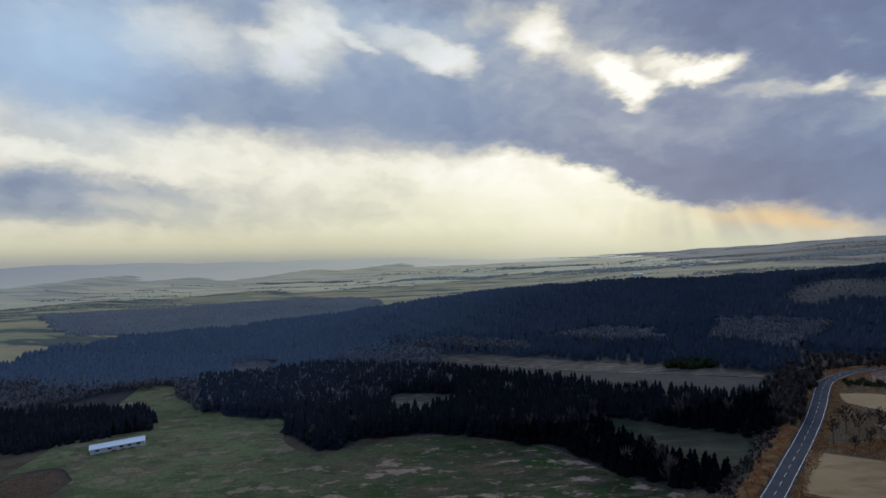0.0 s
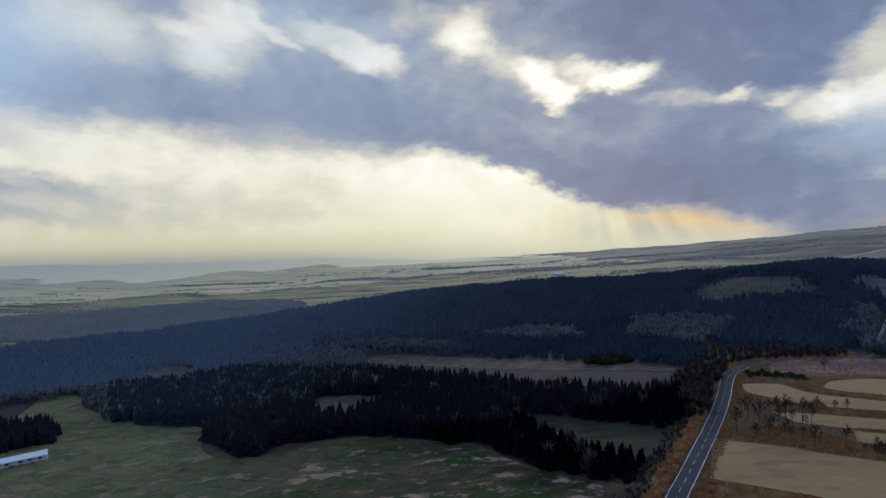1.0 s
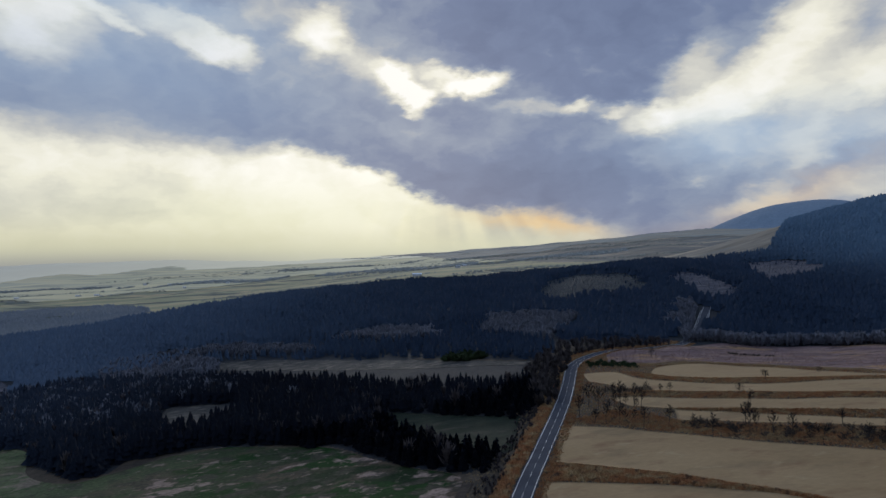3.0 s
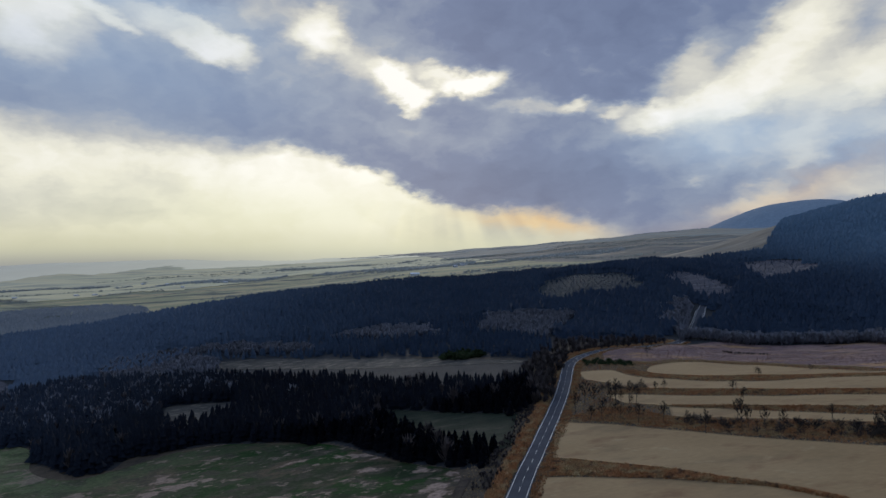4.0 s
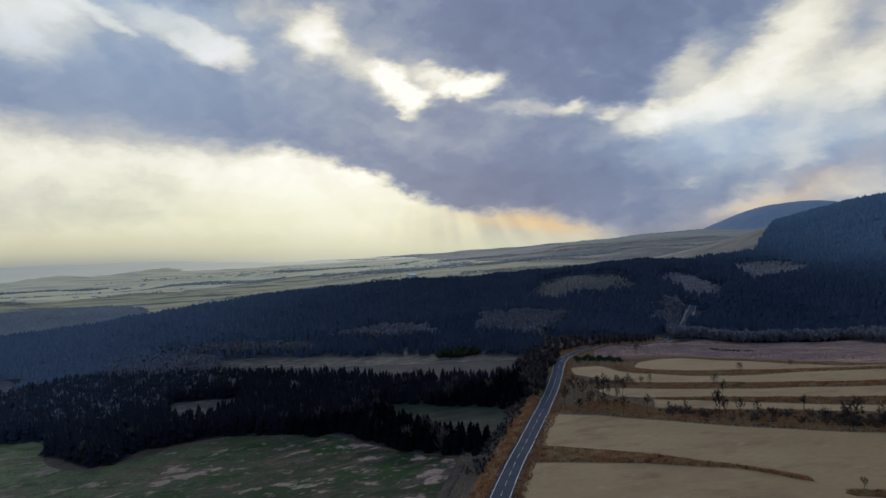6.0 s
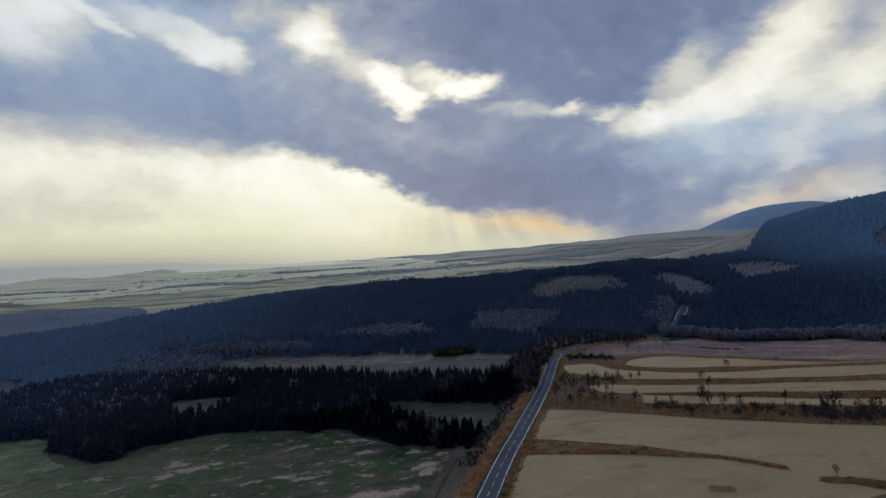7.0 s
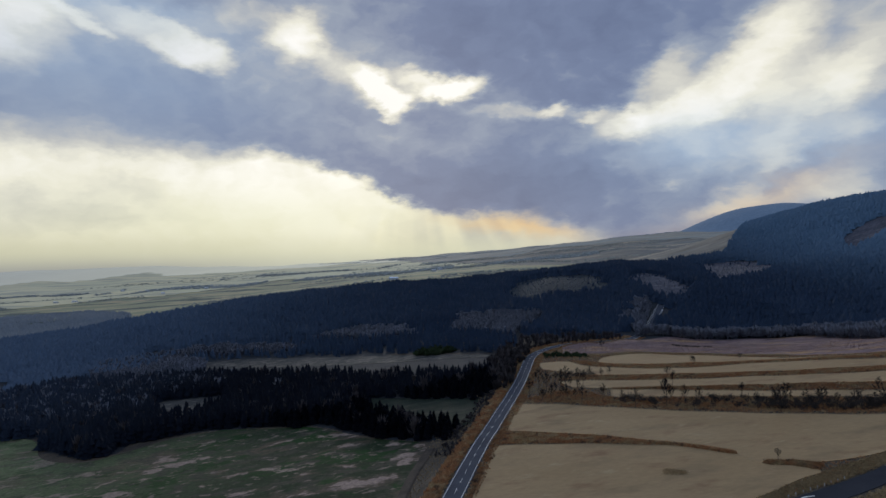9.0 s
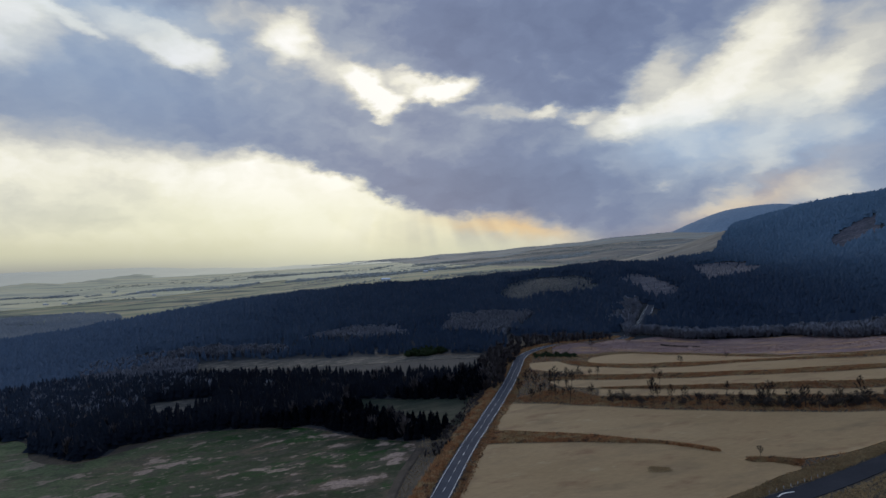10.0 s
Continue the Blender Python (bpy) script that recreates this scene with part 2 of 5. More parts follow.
low_tone = wmix(wspan(azimuth, -26.0, -6.0), (0.27, 0.28, 0.285), (0.50, 0.51, 0.42))
haze_tone = wmix(wmath("SUBTRACT", 1.0, wspan(elevation, -0.9, 1.2)), haze_tone, low_tone)
haze_tone = wmix(wspan(azimuth, 8.0, 22.0), haze_tone, (0.30, 0.27, 0.28))
sky_tone = wmix(wmath("MULTIPLY", veil, 0.85), clouds, haze_tone)
sky_out = wnode("ShaderNodeBackground", sky_tone, 1.0).outputs[0]
wt.links.new(sky_out, wt.nodes.new("ShaderNodeOutputWorld").inputs[0])

sun_data = bpy.data.lights.new("sun", "SUN")
sun_data.energy, sun_data.angle, sun_data.color = 0.85, radians(18), (1.0, 0.95, 0.87)
sun = new("sun", sun_data)
a, e = radians(SUN_AZ), radians(SUN_EL)
sun.matrix_world = look((math.sin(a) * math.cos(e) * 900, math.cos(a) * math.cos(e) * 900, 400 + math.sin(e) * 900), (0, 0, 400))

# ---- materials ----
def material(name, tones, size=20.0, grain=1.5, rough=0.9, bump=0.25, stretch=(1, 1, 1), spread=(0.35, 0.65), random_tint=0.0, gloss=0.1, contrast=0.35, turn=0.0, patches=(), glow=None, fade=None, cells=None, haze_west=None):
    """A weathered surface: tones that drift over patches of `size` metres, with grain of `grain` metres on top."""
    m = bpy.data.materials.new(name)
    m.use_nodes = True
    nt = m.node_tree
    shader = nt.nodes["Principled BSDF"]
    shader.inputs["Roughness"].default_value = rough
    shader.inputs["Specular IOR Level"].default_value = gloss
    place = nt.nodes.new("ShaderNodeNewGeometry").outputs["Position"]
    mapped = nt.nodes.new("ShaderNodeMapping")
    mapped.inputs["Scale"].default_value = stretch
    mapped.inputs["Rotation"].default_value = (0, 0, radians(turn))
    nt.links.new(place, mapped.inputs[0])

    def fractal(scale, detail):
        n = nt.nodes.new("ShaderNodeTexNoise")
        n.inputs["Scale"].default_value, n.inputs["Detail"].default_value, n.inputs["Roughness"].default_value = scale, detail, 0.6
        nt.links.new(mapped.outputs[0], n.inputs["Vector"])
        return n.outputs[0]

    wide, fine = fractal(1 / size, 5), fractal(1 / grain, 4)
    colours = nt.nodes.new("ShaderNodeValToRGB")
    nt.links.new(wide, colours.inputs[0])
    el = colours.color_ramp.elements
    el[0].position, el[0].color = spread[0], (*tones[0], 1)
    el[1].position, el[1].color = spread[1], (*tones[-1], 1)
    for i, tone in enumerate(tones[1:-1]):
        el.new(spread[0] + (spread[1] - spread[0]) * (i + 1) / (len(tones) - 1)).color = (*tone, 1)
    lift = nt.nodes.new("ShaderNodeMapRange")
    nt.links.new(fine, lift.inputs[0])
    lift.inputs[1].default_value, lift.inputs[2].default_value = 0.25, 0.75
    lift.inputs[3].default_value, lift.inputs[4].default_value = 1 - contrast, 1 + contrast
    level = lift.outputs[0]
    if random_tint:
        chance = nt.nodes.new("ShaderNodeNewGeometry").outputs["Random Per Island"]
        own = nt.nodes.new("ShaderNodeObjectInfo").outputs["Random"]
        both = nt.nodes.new("ShaderNodeMath")
        both.operation = "ADD"
        nt.links.new(chance, both.inputs[0])
        nt.links.new(own, both.inputs[1])
        band = nt.nodes.new("ShaderNodeMapRange")
        nt.links.new(both.outputs[0], band.inputs[0])
        band.inputs[2].default_value = 2.0
        band.inputs[3].default_value, band.inputs[4].default_value = 1 - random_tint, 1 + random_tint
        times = nt.nodes.new("ShaderNodeMath")
        times.operation = "MULTIPLY"
        nt.links.new(level, times.inputs[0])
        nt.links.new(band.outputs[0], times.inputs[1])
        level = times.outputs[0]
    tone_out = colours.outputs[0]
    if cells:
        plots = nt.nodes.new("ShaderNodeTexVoronoi")
        plots.inputs["Scale"].default_value, plots.inputs["Randomness"].default_value = 1 / cells[0], 0.85
        nt.links.new(mapped.outputs[0], plots.inputs["Vector"])
        kinds = nt.nodes.new("ShaderNodeValToRGB")
        kinds.color_ramp.interpolation = "CONSTANT"
        nt.links.new(plots.outputs["Color"], kinds.inputs[0])
        stop = kinds.color_ramp.elements
        stop[0].color, stop[1].position, stop[1].color = (*cells[1], 1), 0.75, (*cells[-1], 1)
        for i, tone in enumerate(cells[2:-1]):
            stop.new(0.25 + 0.5 * (i + 0.6) / (len(cells) - 2)).color = (*tone, 1)
        mixed = nt.nodes.new("ShaderNodeMix")
        mixed.data_type = "RGBA"
        mixed.inputs[0].default_value = 0.75
        nt.links.new(tone_out, mixed.inputs[6])
        nt.links.new(kinds.outputs[0], mixed.inputs[7])
        tone_out = mixed.outputs[2]
    # tone changes along x: the pasture's own green, painted haze on the conifers
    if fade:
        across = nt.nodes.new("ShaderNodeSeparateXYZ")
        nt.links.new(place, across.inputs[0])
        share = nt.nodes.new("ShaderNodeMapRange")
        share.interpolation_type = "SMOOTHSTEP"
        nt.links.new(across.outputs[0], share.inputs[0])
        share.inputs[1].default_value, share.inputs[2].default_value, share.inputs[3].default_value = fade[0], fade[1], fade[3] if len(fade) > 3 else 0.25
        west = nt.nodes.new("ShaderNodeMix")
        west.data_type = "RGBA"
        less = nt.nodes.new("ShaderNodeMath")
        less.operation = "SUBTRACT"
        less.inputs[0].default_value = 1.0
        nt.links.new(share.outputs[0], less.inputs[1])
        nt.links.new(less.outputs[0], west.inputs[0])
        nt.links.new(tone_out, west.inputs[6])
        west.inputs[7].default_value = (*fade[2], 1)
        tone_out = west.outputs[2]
    for tone, patch_size, low, high in patches:
        mask = nt.nodes.new("ShaderNodeMapRange")
        mask.inputs[1].default_value, mask.inputs[2].default_value = low, high
        nt.links.new(fractal(1 / patch_size, 6), mask.inputs[0])
        mixed = nt.nodes.new("ShaderNodeMix")
        mixed.data_type = "RGBA"
        amount = mask.outputs[0]
        if fade:
            both = nt.nodes.new("ShaderNodeMath")
            both.operation = "MULTIPLY"
            nt.links.new(amount, both.inputs[0])
            nt.links.new(share.outputs[0], both.inputs[1])
            amount = both.outputs[0]
        nt.links.new(amount, mixed.inputs[0])
        nt.links.new(tone_out, mixed.inputs[6])
        mixed.inputs[7].default_value = (*tone, 1)
        tone_out = mixed.outputs[2]
    tinted = nt.nodes.new("ShaderNodeVectorMath")
    tinted.operation = "SCALE"
    nt.links.new(tone_out, tinted.inputs[0])
    nt.links.new(level, tinted.inputs["Scale"])
    nt.links.new(tinted.outputs[0], shader.inputs["Base Color"])
    # distance haze, put into the emission
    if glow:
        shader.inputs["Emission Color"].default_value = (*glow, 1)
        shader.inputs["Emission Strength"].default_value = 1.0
    # the emitted haze takes another tone towards the west
    if haze_west:
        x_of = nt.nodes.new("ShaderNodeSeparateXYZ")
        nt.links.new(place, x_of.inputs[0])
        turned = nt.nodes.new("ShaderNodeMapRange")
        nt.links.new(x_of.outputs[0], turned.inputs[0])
        turned.inputs[1].default_value, turned.inputs[2].default_value = haze_west[0], haze_west[1]
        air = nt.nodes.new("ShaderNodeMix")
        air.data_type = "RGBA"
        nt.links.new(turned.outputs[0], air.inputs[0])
        air.inputs[6].default_value, air.inputs[7].default_value = (*haze_west[2], 1), (*glow, 1)
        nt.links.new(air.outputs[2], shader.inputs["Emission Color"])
    if bump:
        relief = nt.nodes.new("ShaderNodeBump")
        relief.inputs["Strength"].default_value, relief.inputs["Distance"].default_value = bump, grain * 0.3
        nt.links.new(fine, relief.inputs["Height"])
        nt.links.new(relief.outputs[0], shader.inputs["Normal"])
    return m


M_MEADOW = material("dry_grassland", [(0.044, 0.038, 0.032), (0.070, 0.057, 0.044), (0.096, 0.076, 0.056)], 22, 1.6)
M_FLOOR = material("forest_litter", [(0.022, 0.027, 0.034), (0.036, 0.038, 0.042)], 15, 1.5)
FARM = [(0.15, 0.165, 0.112), (0.27, 0.255, 0.16), (0.175, 0.182, 0.125)]
FARM_PATCHES = (((0.085, 0.105, 0.098), 110, 0.53, 0.58), ((0.33, 0.27, 0.17), 60, 0.58, 0.63))
M_PLAIN = material("patchwork_farmland", FARM, 260, 30, stretch=(0.35, 1.2, 1), bump=0, turn=-6, contrast=0.2, patches=FARM_PATCHES, cells=(75, (0.24, 0.25, 0.155), (0.35, 0.32, 0.185), (0.26, 0.265, 0.165), (0.37, 0.325, 0.195), (0.21, 0.225, 0.165)))
# far plain: haze painted in as glow and greyer, bluer tones
M_PLAIN_FAR = material("hazed_distant_farmland", FARM, 420, 60, stretch=(0.25, 1.0, 1), bump=0, turn=-6, contrast=0.15, patches=FARM_PATCHES[:1], cells=(110, (0.17, 0.185, 0.13), (0.24, 0.225, 0.145), (0.18, 0.19, 0.14), (0.25, 0.225, 0.145), (0.15, 0.168, 0.145)), glow=(0.120, 0.128, 0.108), haze_west=(-2700, -900, (0.100, 0.112, 0.125)))
M_PLAIN_EDGE = material("hazed_farthest_land", [(0.088, 0.105, 0.112), (0.112, 0.126, 0.124)], 600, 90, stretch=(0.22, 1.1, 1), bump=0, turn=-6, contrast=0.12, glow=(0.31, 0.32, 0.275), haze_west=(-3300, -900, (0.155, 0.175, 0.215)))
MOOR = [(0.066, 0.074, 0.076), (0.13, 0.116, 0.098), (0.082, 0.086, 0.082)]
M_MOOR = material("upland_moor", [(0.115, 0.125, 0.128), (0.215, 0.192, 0.158), (0.14, 0.146, 0.138)], 150, 25, stretch=(0.30, 1.2, 1), bump=0, turn=-6, patches=(((0.15, 0.165, 0.16), 130, 0.54, 0.60), ((0.34, 0.285, 0.215), 110, 0.55, 0.61)))
# far moor and dome: blue haze painted in as glow and base tone
M_MOOR_FAR = material("hazed_distant_moor", MOOR, 300, 40, stretch=(0.22, 1.3, 1), bump=0, turn=-6, patches=(((0.10, 0.12, 0.125), 160, 0.52, 0.57),), glow=(0.045, 0.056, 0.066))
M_HILL = material("hazed_wooded_dome", [(0.045, 0.058, 0.082), (0.06, 0.075, 0.10)], 60, 12, bump=0.3, glow=(0.038, 0.068, 0.125))
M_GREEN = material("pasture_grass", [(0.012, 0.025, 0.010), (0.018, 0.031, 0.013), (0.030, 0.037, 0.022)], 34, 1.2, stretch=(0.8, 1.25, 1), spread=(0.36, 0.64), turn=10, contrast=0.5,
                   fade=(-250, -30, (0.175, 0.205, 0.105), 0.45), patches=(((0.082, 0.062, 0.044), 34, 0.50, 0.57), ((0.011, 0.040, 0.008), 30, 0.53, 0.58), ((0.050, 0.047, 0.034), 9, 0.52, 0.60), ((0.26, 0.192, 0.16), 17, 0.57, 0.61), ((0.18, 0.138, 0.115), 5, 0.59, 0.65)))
M_GLADE = material("shaded_glade_grass", [(0.012, 0.020, 0.014), (0.026, 0.034, 0.024)], 12, 1.2, stretch=(0.5, 1.6, 1), turn=-40, contrast=0.45, patches=(((0.045, 0.045, 0.036), 8, 0.55, 0.64),))
M_TAN = material("mown_hay_field", [(0.262, 0.178, 0.094), (0.300, 0.211, 0.116)], 45, 2.0, bump=0.05, contrast=0.10, turn=45, stretch=(0.7, 1.4, 1), patches=(((0.202, 0.142, 0.082), 26, 0.54, 0.70), ((0.215, 0.130, 0.073), 12, 0.56, 0.72), ((0.32, 0.24, 0.14), 7, 0.60, 0.72)))
M_PALE = material("pale_stubble", [(0.034, 0.036, 0.037), (0.074, 0.071, 0.066)], 14, 1.6, contrast=0.5, stretch=(0.6, 1.4, 1), turn=40, patches=(((0.12, 0.11, 0.095), 6, 0.54, 0.62),))
M_PINK = material("heath_grass", [(0.125, 0.088, 0.098), (0.185, 0.126, 0.128), (0.25, 0.172, 0.142)], 24, 2.0, stretch=(0.5, 1.5, 1), turn=-30, contrast=0.5, patches=(((0.30, 0.185, 0.10), 26, 0.55, 0.64), ((0.08, 0.058, 0.060), 10, 0.54, 0.63)))
M_CUT = material("felled_slope", [(0.048, 0.053, 0.070), (0.090, 0.090, 0.112)], 14, 3.0, contrast=0.5, patches=(((0.12, 0.115, 0.13), 9, 0.56, 0.62),), stretch=(0.6, 1.5, 1), turn=20)
M_CUTGREEN = material("regrown_slope", [(0.022, 0.031, 0.039), (0.040, 0.049, 0.056)], 22, 3.0, contrast=0.4, stretch=(0.4, 1.8, 1), turn=20, patches=(((0.020, 0.028, 0.036), 10, 0.50, 0.60), ((0.060, 0.066, 0.066), 7, 0.57, 0.63)))
M_SOIL = material("bare_track_soil", [(0.036, 0.030, 0.026), (0.070, 0.056, 0.045)], 6, 0.8)
M_ASPHALT = material("worn_asphalt", [(0.046, 0.052, 0.068), (0.062, 0.069, 0.087)], 12, 0.6, rough=0.95, bump=0.08, contrast=0.18, gloss=0.05)
M_TAR = material("dark_new_asphalt", [(0.017, 0.021, 0.031), (0.025, 0.029, 0.040)], 9, 0.6, rough=0.9, bump=0.08, contrast=0.2, gloss=0.1)
M_PAINT = material("road_paint", [(0.62, 0.62, 0.60), (0.78, 0.78, 0.76)], 3, 0.4, rough=0.6, bump=0.05, contrast=0.15)
# near wood: needles turn to a painted blue haze tone in the west
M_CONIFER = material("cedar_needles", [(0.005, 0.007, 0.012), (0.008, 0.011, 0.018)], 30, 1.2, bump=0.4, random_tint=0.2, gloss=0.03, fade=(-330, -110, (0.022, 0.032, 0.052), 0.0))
# ridge: distance haze painted into the needles, paler and bluer westward
M_FARWOOD = material("hazed_hill_conifers", [(0.018, 0.031, 0.057), (0.024, 0.039, 0.067)], 70, 6, bump=0.0, random_tint=0.10, gloss=0.03, contrast=0.15, fade=(-480, 40, (0.070, 0.106, 0.164), 0.0))
# steep hill: blue haze painted into the needles, dark only in the west
M_HAZEDHILL = material("hazed_hillside_conifers", [(0.078, 0.138, 0.214), (0.092, 0.154, 0.234)], 70, 6, bump=0.0, random_tint=0.08, gloss=0.03, contrast=0.12, fade=(430, 690, (0.022, 0.037, 0.066), 0.0))
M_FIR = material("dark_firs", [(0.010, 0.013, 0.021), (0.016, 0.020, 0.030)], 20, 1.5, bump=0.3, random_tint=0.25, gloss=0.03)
# far trees: pale base tones hold the haze in front of them
M_BLUEHAZE = material("hazed_skyline_trees", [(0.20, 0.23, 0.245), (0.24, 0.265, 0.275)], 200, 20, bump=0.0, random_tint=0.15)
M_HAZEWOOD = material("hazed_plain_trees", [(0.20, 0.215, 0.192), (0.235, 0.245, 0.215)], 150, 10, bump=0.0, random_tint=0.25)
M_HAZEBELT = material("hazed_slope_woods", [(0.205, 0.23, 0.23), (0.235, 0.256, 0.248)], 150, 10, bump=0.0, random_tint=0.2)
M_HAZEVALE = material("hazy_vale_trees", [(0.150, 0.178, 0.215), (0.180, 0.205, 0.230)], 150, 10, bump=0.0, random_tint=0.10, contrast=0.15)
M_GREYBLUE = material("dim_leafless_trees", [(0.135, 0.150, 0.190), (0.185, 0.198, 0.235)], 25, 2.0, bump=0, random_tint=0.25)
M_BROWNWOOD = material("brown_leafless_trees", [(0.046, 0.041, 0.045), (0.072, 0.063, 0.064)], 25, 2.0, bump=0, random_tint=0.3)
M_BARK = material("grey_bark", [(0.07, 0.058, 0.048), (0.12, 0.10, 0.085)], 2, 0.3, random_tint=0.2)
M_TWIG = material("bare_twigs", [(0.018, 0.016, 0.017), (0.032, 0.028, 0.027)], 20, 1.0, bump=0, random_tint=0.3)
# first patch tone is straw; the dark one stands for shadows in the grass
M_RUST = material("rusty_tall_grass", [(0.315, 0.150, 0.068), (0.375, 0.198, 0.095), (0.315, 0.218, 0.115)], 12, 1.0, bump=0, random_tint=0.35, patches=(((0.40, 0.30, 0.165), 5, 0.50, 0.62), ((0.12, 0.08, 0.058), 3.5, 0.56, 0.66)))
M_HEATH = material("heath_tuft", [(0.17, 0.112, 0.11), (0.28, 0.185, 0.145)], 16, 1.0, bump=0, random_tint=0.5)
M_BUSH = material("brown_brush", [(0.060, 0.050, 0.045), (0.095, 0.078, 0.068)], 10, 1.0, bump=0, random_tint=0.35)
M_STRAW = material("straw_grass", [(0.30, 0.22, 0.12), (0.40, 0.30, 0.17)], 12, 1.0, bump=0, random_tint=0.3)
M_SHRUB = material("evergreen_shrub", [(0.022, 0.036, 0.016), (0.038, 0.056, 0.024)], 8, 0.8, bump=0.3, random_tint=0.3)
# blue in the white stands for sky mirrored in the sheet
M_WHITE = material("white_roof_sky_tint", [(0.70, 0.82, 0.97), (0.76, 0.86, 0.98)], 3, 0.5, rough=0.2, bump=0.03, contrast=0.06, gloss=1.0)
M_WALL = material("pale_sheet_wall", [(0.42, 0.45, 0.50), (0.60, 0.62, 0.66)], 2, 0.4, rough=0.6, contrast=0.15)
M_DARK = material("opening_shade", [(0.02, 0.02, 0.022), (0.035, 0.035, 0.035)], 2, 0.3)
M_WOOD = material("weathered_timber", [(0.11, 0.07, 0.045), (0.2, 0.14, 0.09)], 2, 0.3)
M_STEEL = material("galvanised_steel", [(0.45, 0.46, 0.47), (0.58, 0.59, 0.60)], 2, 0.3, rough=0.45, gloss=0.5)


# ---- building helpers ----
def mesh_from(name, verts, faces):
    me = bpy.data.meshes.new(name)
    me.from_pydata([tuple(v) for v in verts], [], [tuple(f) for f in faces])
    me.update()
    return me


def mesh_arrays(name, verts, tris):
    """A triangle mesh straight from arrays."""
    me = bpy.data.meshes.new(name)
    n, k = len(verts), len(tris)
    me.vertices.add(n)
    me.vertices.foreach_set("co", np.asarray(verts, dtype=np.float32).ravel())
    me.loops.add(k * 3)
    me.loops.foreach_set("vertex_index", np.asarray(tris, dtype=np.int32).ravel())
    me.polygons.add(k)
    me.polygons.foreach_set("loop_start", np.arange(k, dtype=np.int32) * 3)
    me.update(calc_edges=True)
    return me


def part(name, bm, mat, parent, label=""):
    """Links a bmesh or a mesh as one object under a thing or a part."""
    if isinstance(bm, bmesh.types.BMesh):
        me = bpy.data.meshes.new(name)
        bm.to_mesh(me)
        bm.free()
    else:
        me = bm
    if not me.materials:
        me.materials.append(mat)
    ob = new(name, me)
    ob.parent = parent
    return tagged(ob, label)


def thing(name, label, category, group="", kind=""):
    return tagged(new(name), label, category, group, kind)


def block(bm, x0, x1, y0, y1, z0, z1, bevel=0.0):
    made = bmesh.ops.create_cube(bm, size=1.0)["verts"]
    bmesh.ops.scale(bm, vec=(x1 - x0, y1 - y0, z1 - z0), verts=made)
    bmesh.ops.translate(bm, vec=((x0 + x1) / 2, (y0 + y1) / 2, (z0 + z1) / 2), verts=made)
    if bevel:
        edges = list({e for v in made for e in v.link_edges})
        bmesh.ops.bevel(bm, geom=edges, offset=bevel, segments=1, affect="EDGES")
    return bm


def box_mesh(x0, x1, y0, y1, z0, z1, bevel=0.0):
    return block(bmesh.new(), x0, x1, y0, y1, z0, z1, bevel)


def curve_points(corners, n):
    """n points, evenly spaced, along a smooth line through the corners."""
    p = np.array(corners, dtype=float)
    q = np.vstack([2 * p[0] - p[1], p, 2 * p[-1] - p[-2]])
    dense = []
    for i in range(1, len(q) - 2):
        for t in np.linspace(0, 1, 24, endpoint=False):
            a, b, c, d = q[i - 1], q[i], q[i + 1], q[i + 2]
            dense.append(0.5 * (2 * b + (c - a) * t + (2 * a - 5 * b + 4 * c - d) * t * t + (3 * b - a - 3 * c + d) * t ** 3))
    dense = np.array(dense + [p[-1]])
    run = np.concatenate([[0], np.cumsum(np.hypot(*np.diff(dense, axis=0).T))])
    at = np.linspace(0, run[-1], n)
    return np.column_stack([np.interp(at, run, dense[:, 0]), np.interp(at, run, dense[:, 1])])


def inside(outline, x, y):
    x, y = np.asarray(x), np.asarray(y)
    hit = np.zeros(x.shape, bool)
    p = np.array(outline, dtype=float)
    for (x0, y0), (x1, y1) in zip(p, np.roll(p, -1, axis=0)):
        if y0 != y1:
            hit ^= ((y0 > y) != (y1 > y)) & (x < (x1 - x0) * (y - y0) / (y1 - y0) + x0)
    return hit


# ---- the lie of the land ----
HILLS = []


def hill(x, y, reach, height):
    HILLS.append((x, y, reach, height))


# hollows and rises near the road, the valley beyond, the wooded ridge, the mountain flank, the far plain
hill(-520, 560, 130, 6.9)
hill(-260, 560, 130, -2.5)
hill(0, 560, 130, -0.0)
hill(130, 560, 130, 12.5)
hill(260, 560, 130, -15.5)
hill(400, 560, 130, -29.8)
hill(-800, 900, 150, 1.2)
hill(-560, 900, 150, 0.6)
hill(-320, 900, 150, 24.8)
hill(-80, 900, 150, 32.7)
hill(140, 900, 150, 0.7)
hill(320, 900, 150, 28.5)
hill(480, 900, 150, -18.4)
hill(640, 900, 150, -15.6)
hill(-200, 720, 130, -5.4)
hill(50, 720, 130, -7.8)
hill(250, 720, 130, -0.1)
hill(450, 720, 130, 2.7)
hill(-3500, 2700, 700, 66.3)
hill(-850, 650, 130, 18.0)
hill(-650, 750, 130, 7.7)
hill(-1100, 900, 200, 7.7)
hill(800, 1150, 220, 103.5)
hill(650, 780, 150, 4.6)
hill(1000, 1000, 250, 3.8)
hill(1250, 700, 300, 217.1)
hill(210, 400, 70, 0.5)
hill(900, 350, 250, 11.3)
hill(180, 480, 80, -4.5)
hill(-1000, 1500, 330, -4.9)
hill(-400, 1500, 330, -8.0)
hill(200, 1500, 330, 22.3)
hill(800, 1500, 330, -29.7)
hill(-1500, 2200, 600, -22.8)
hill(-200, 2200, 600, -16.1)
hill(900, 2300, 600, 16.2)
hill(-2800, 4200, 600, -8.5)
hill(-1500, 4300, 600, -25.9)
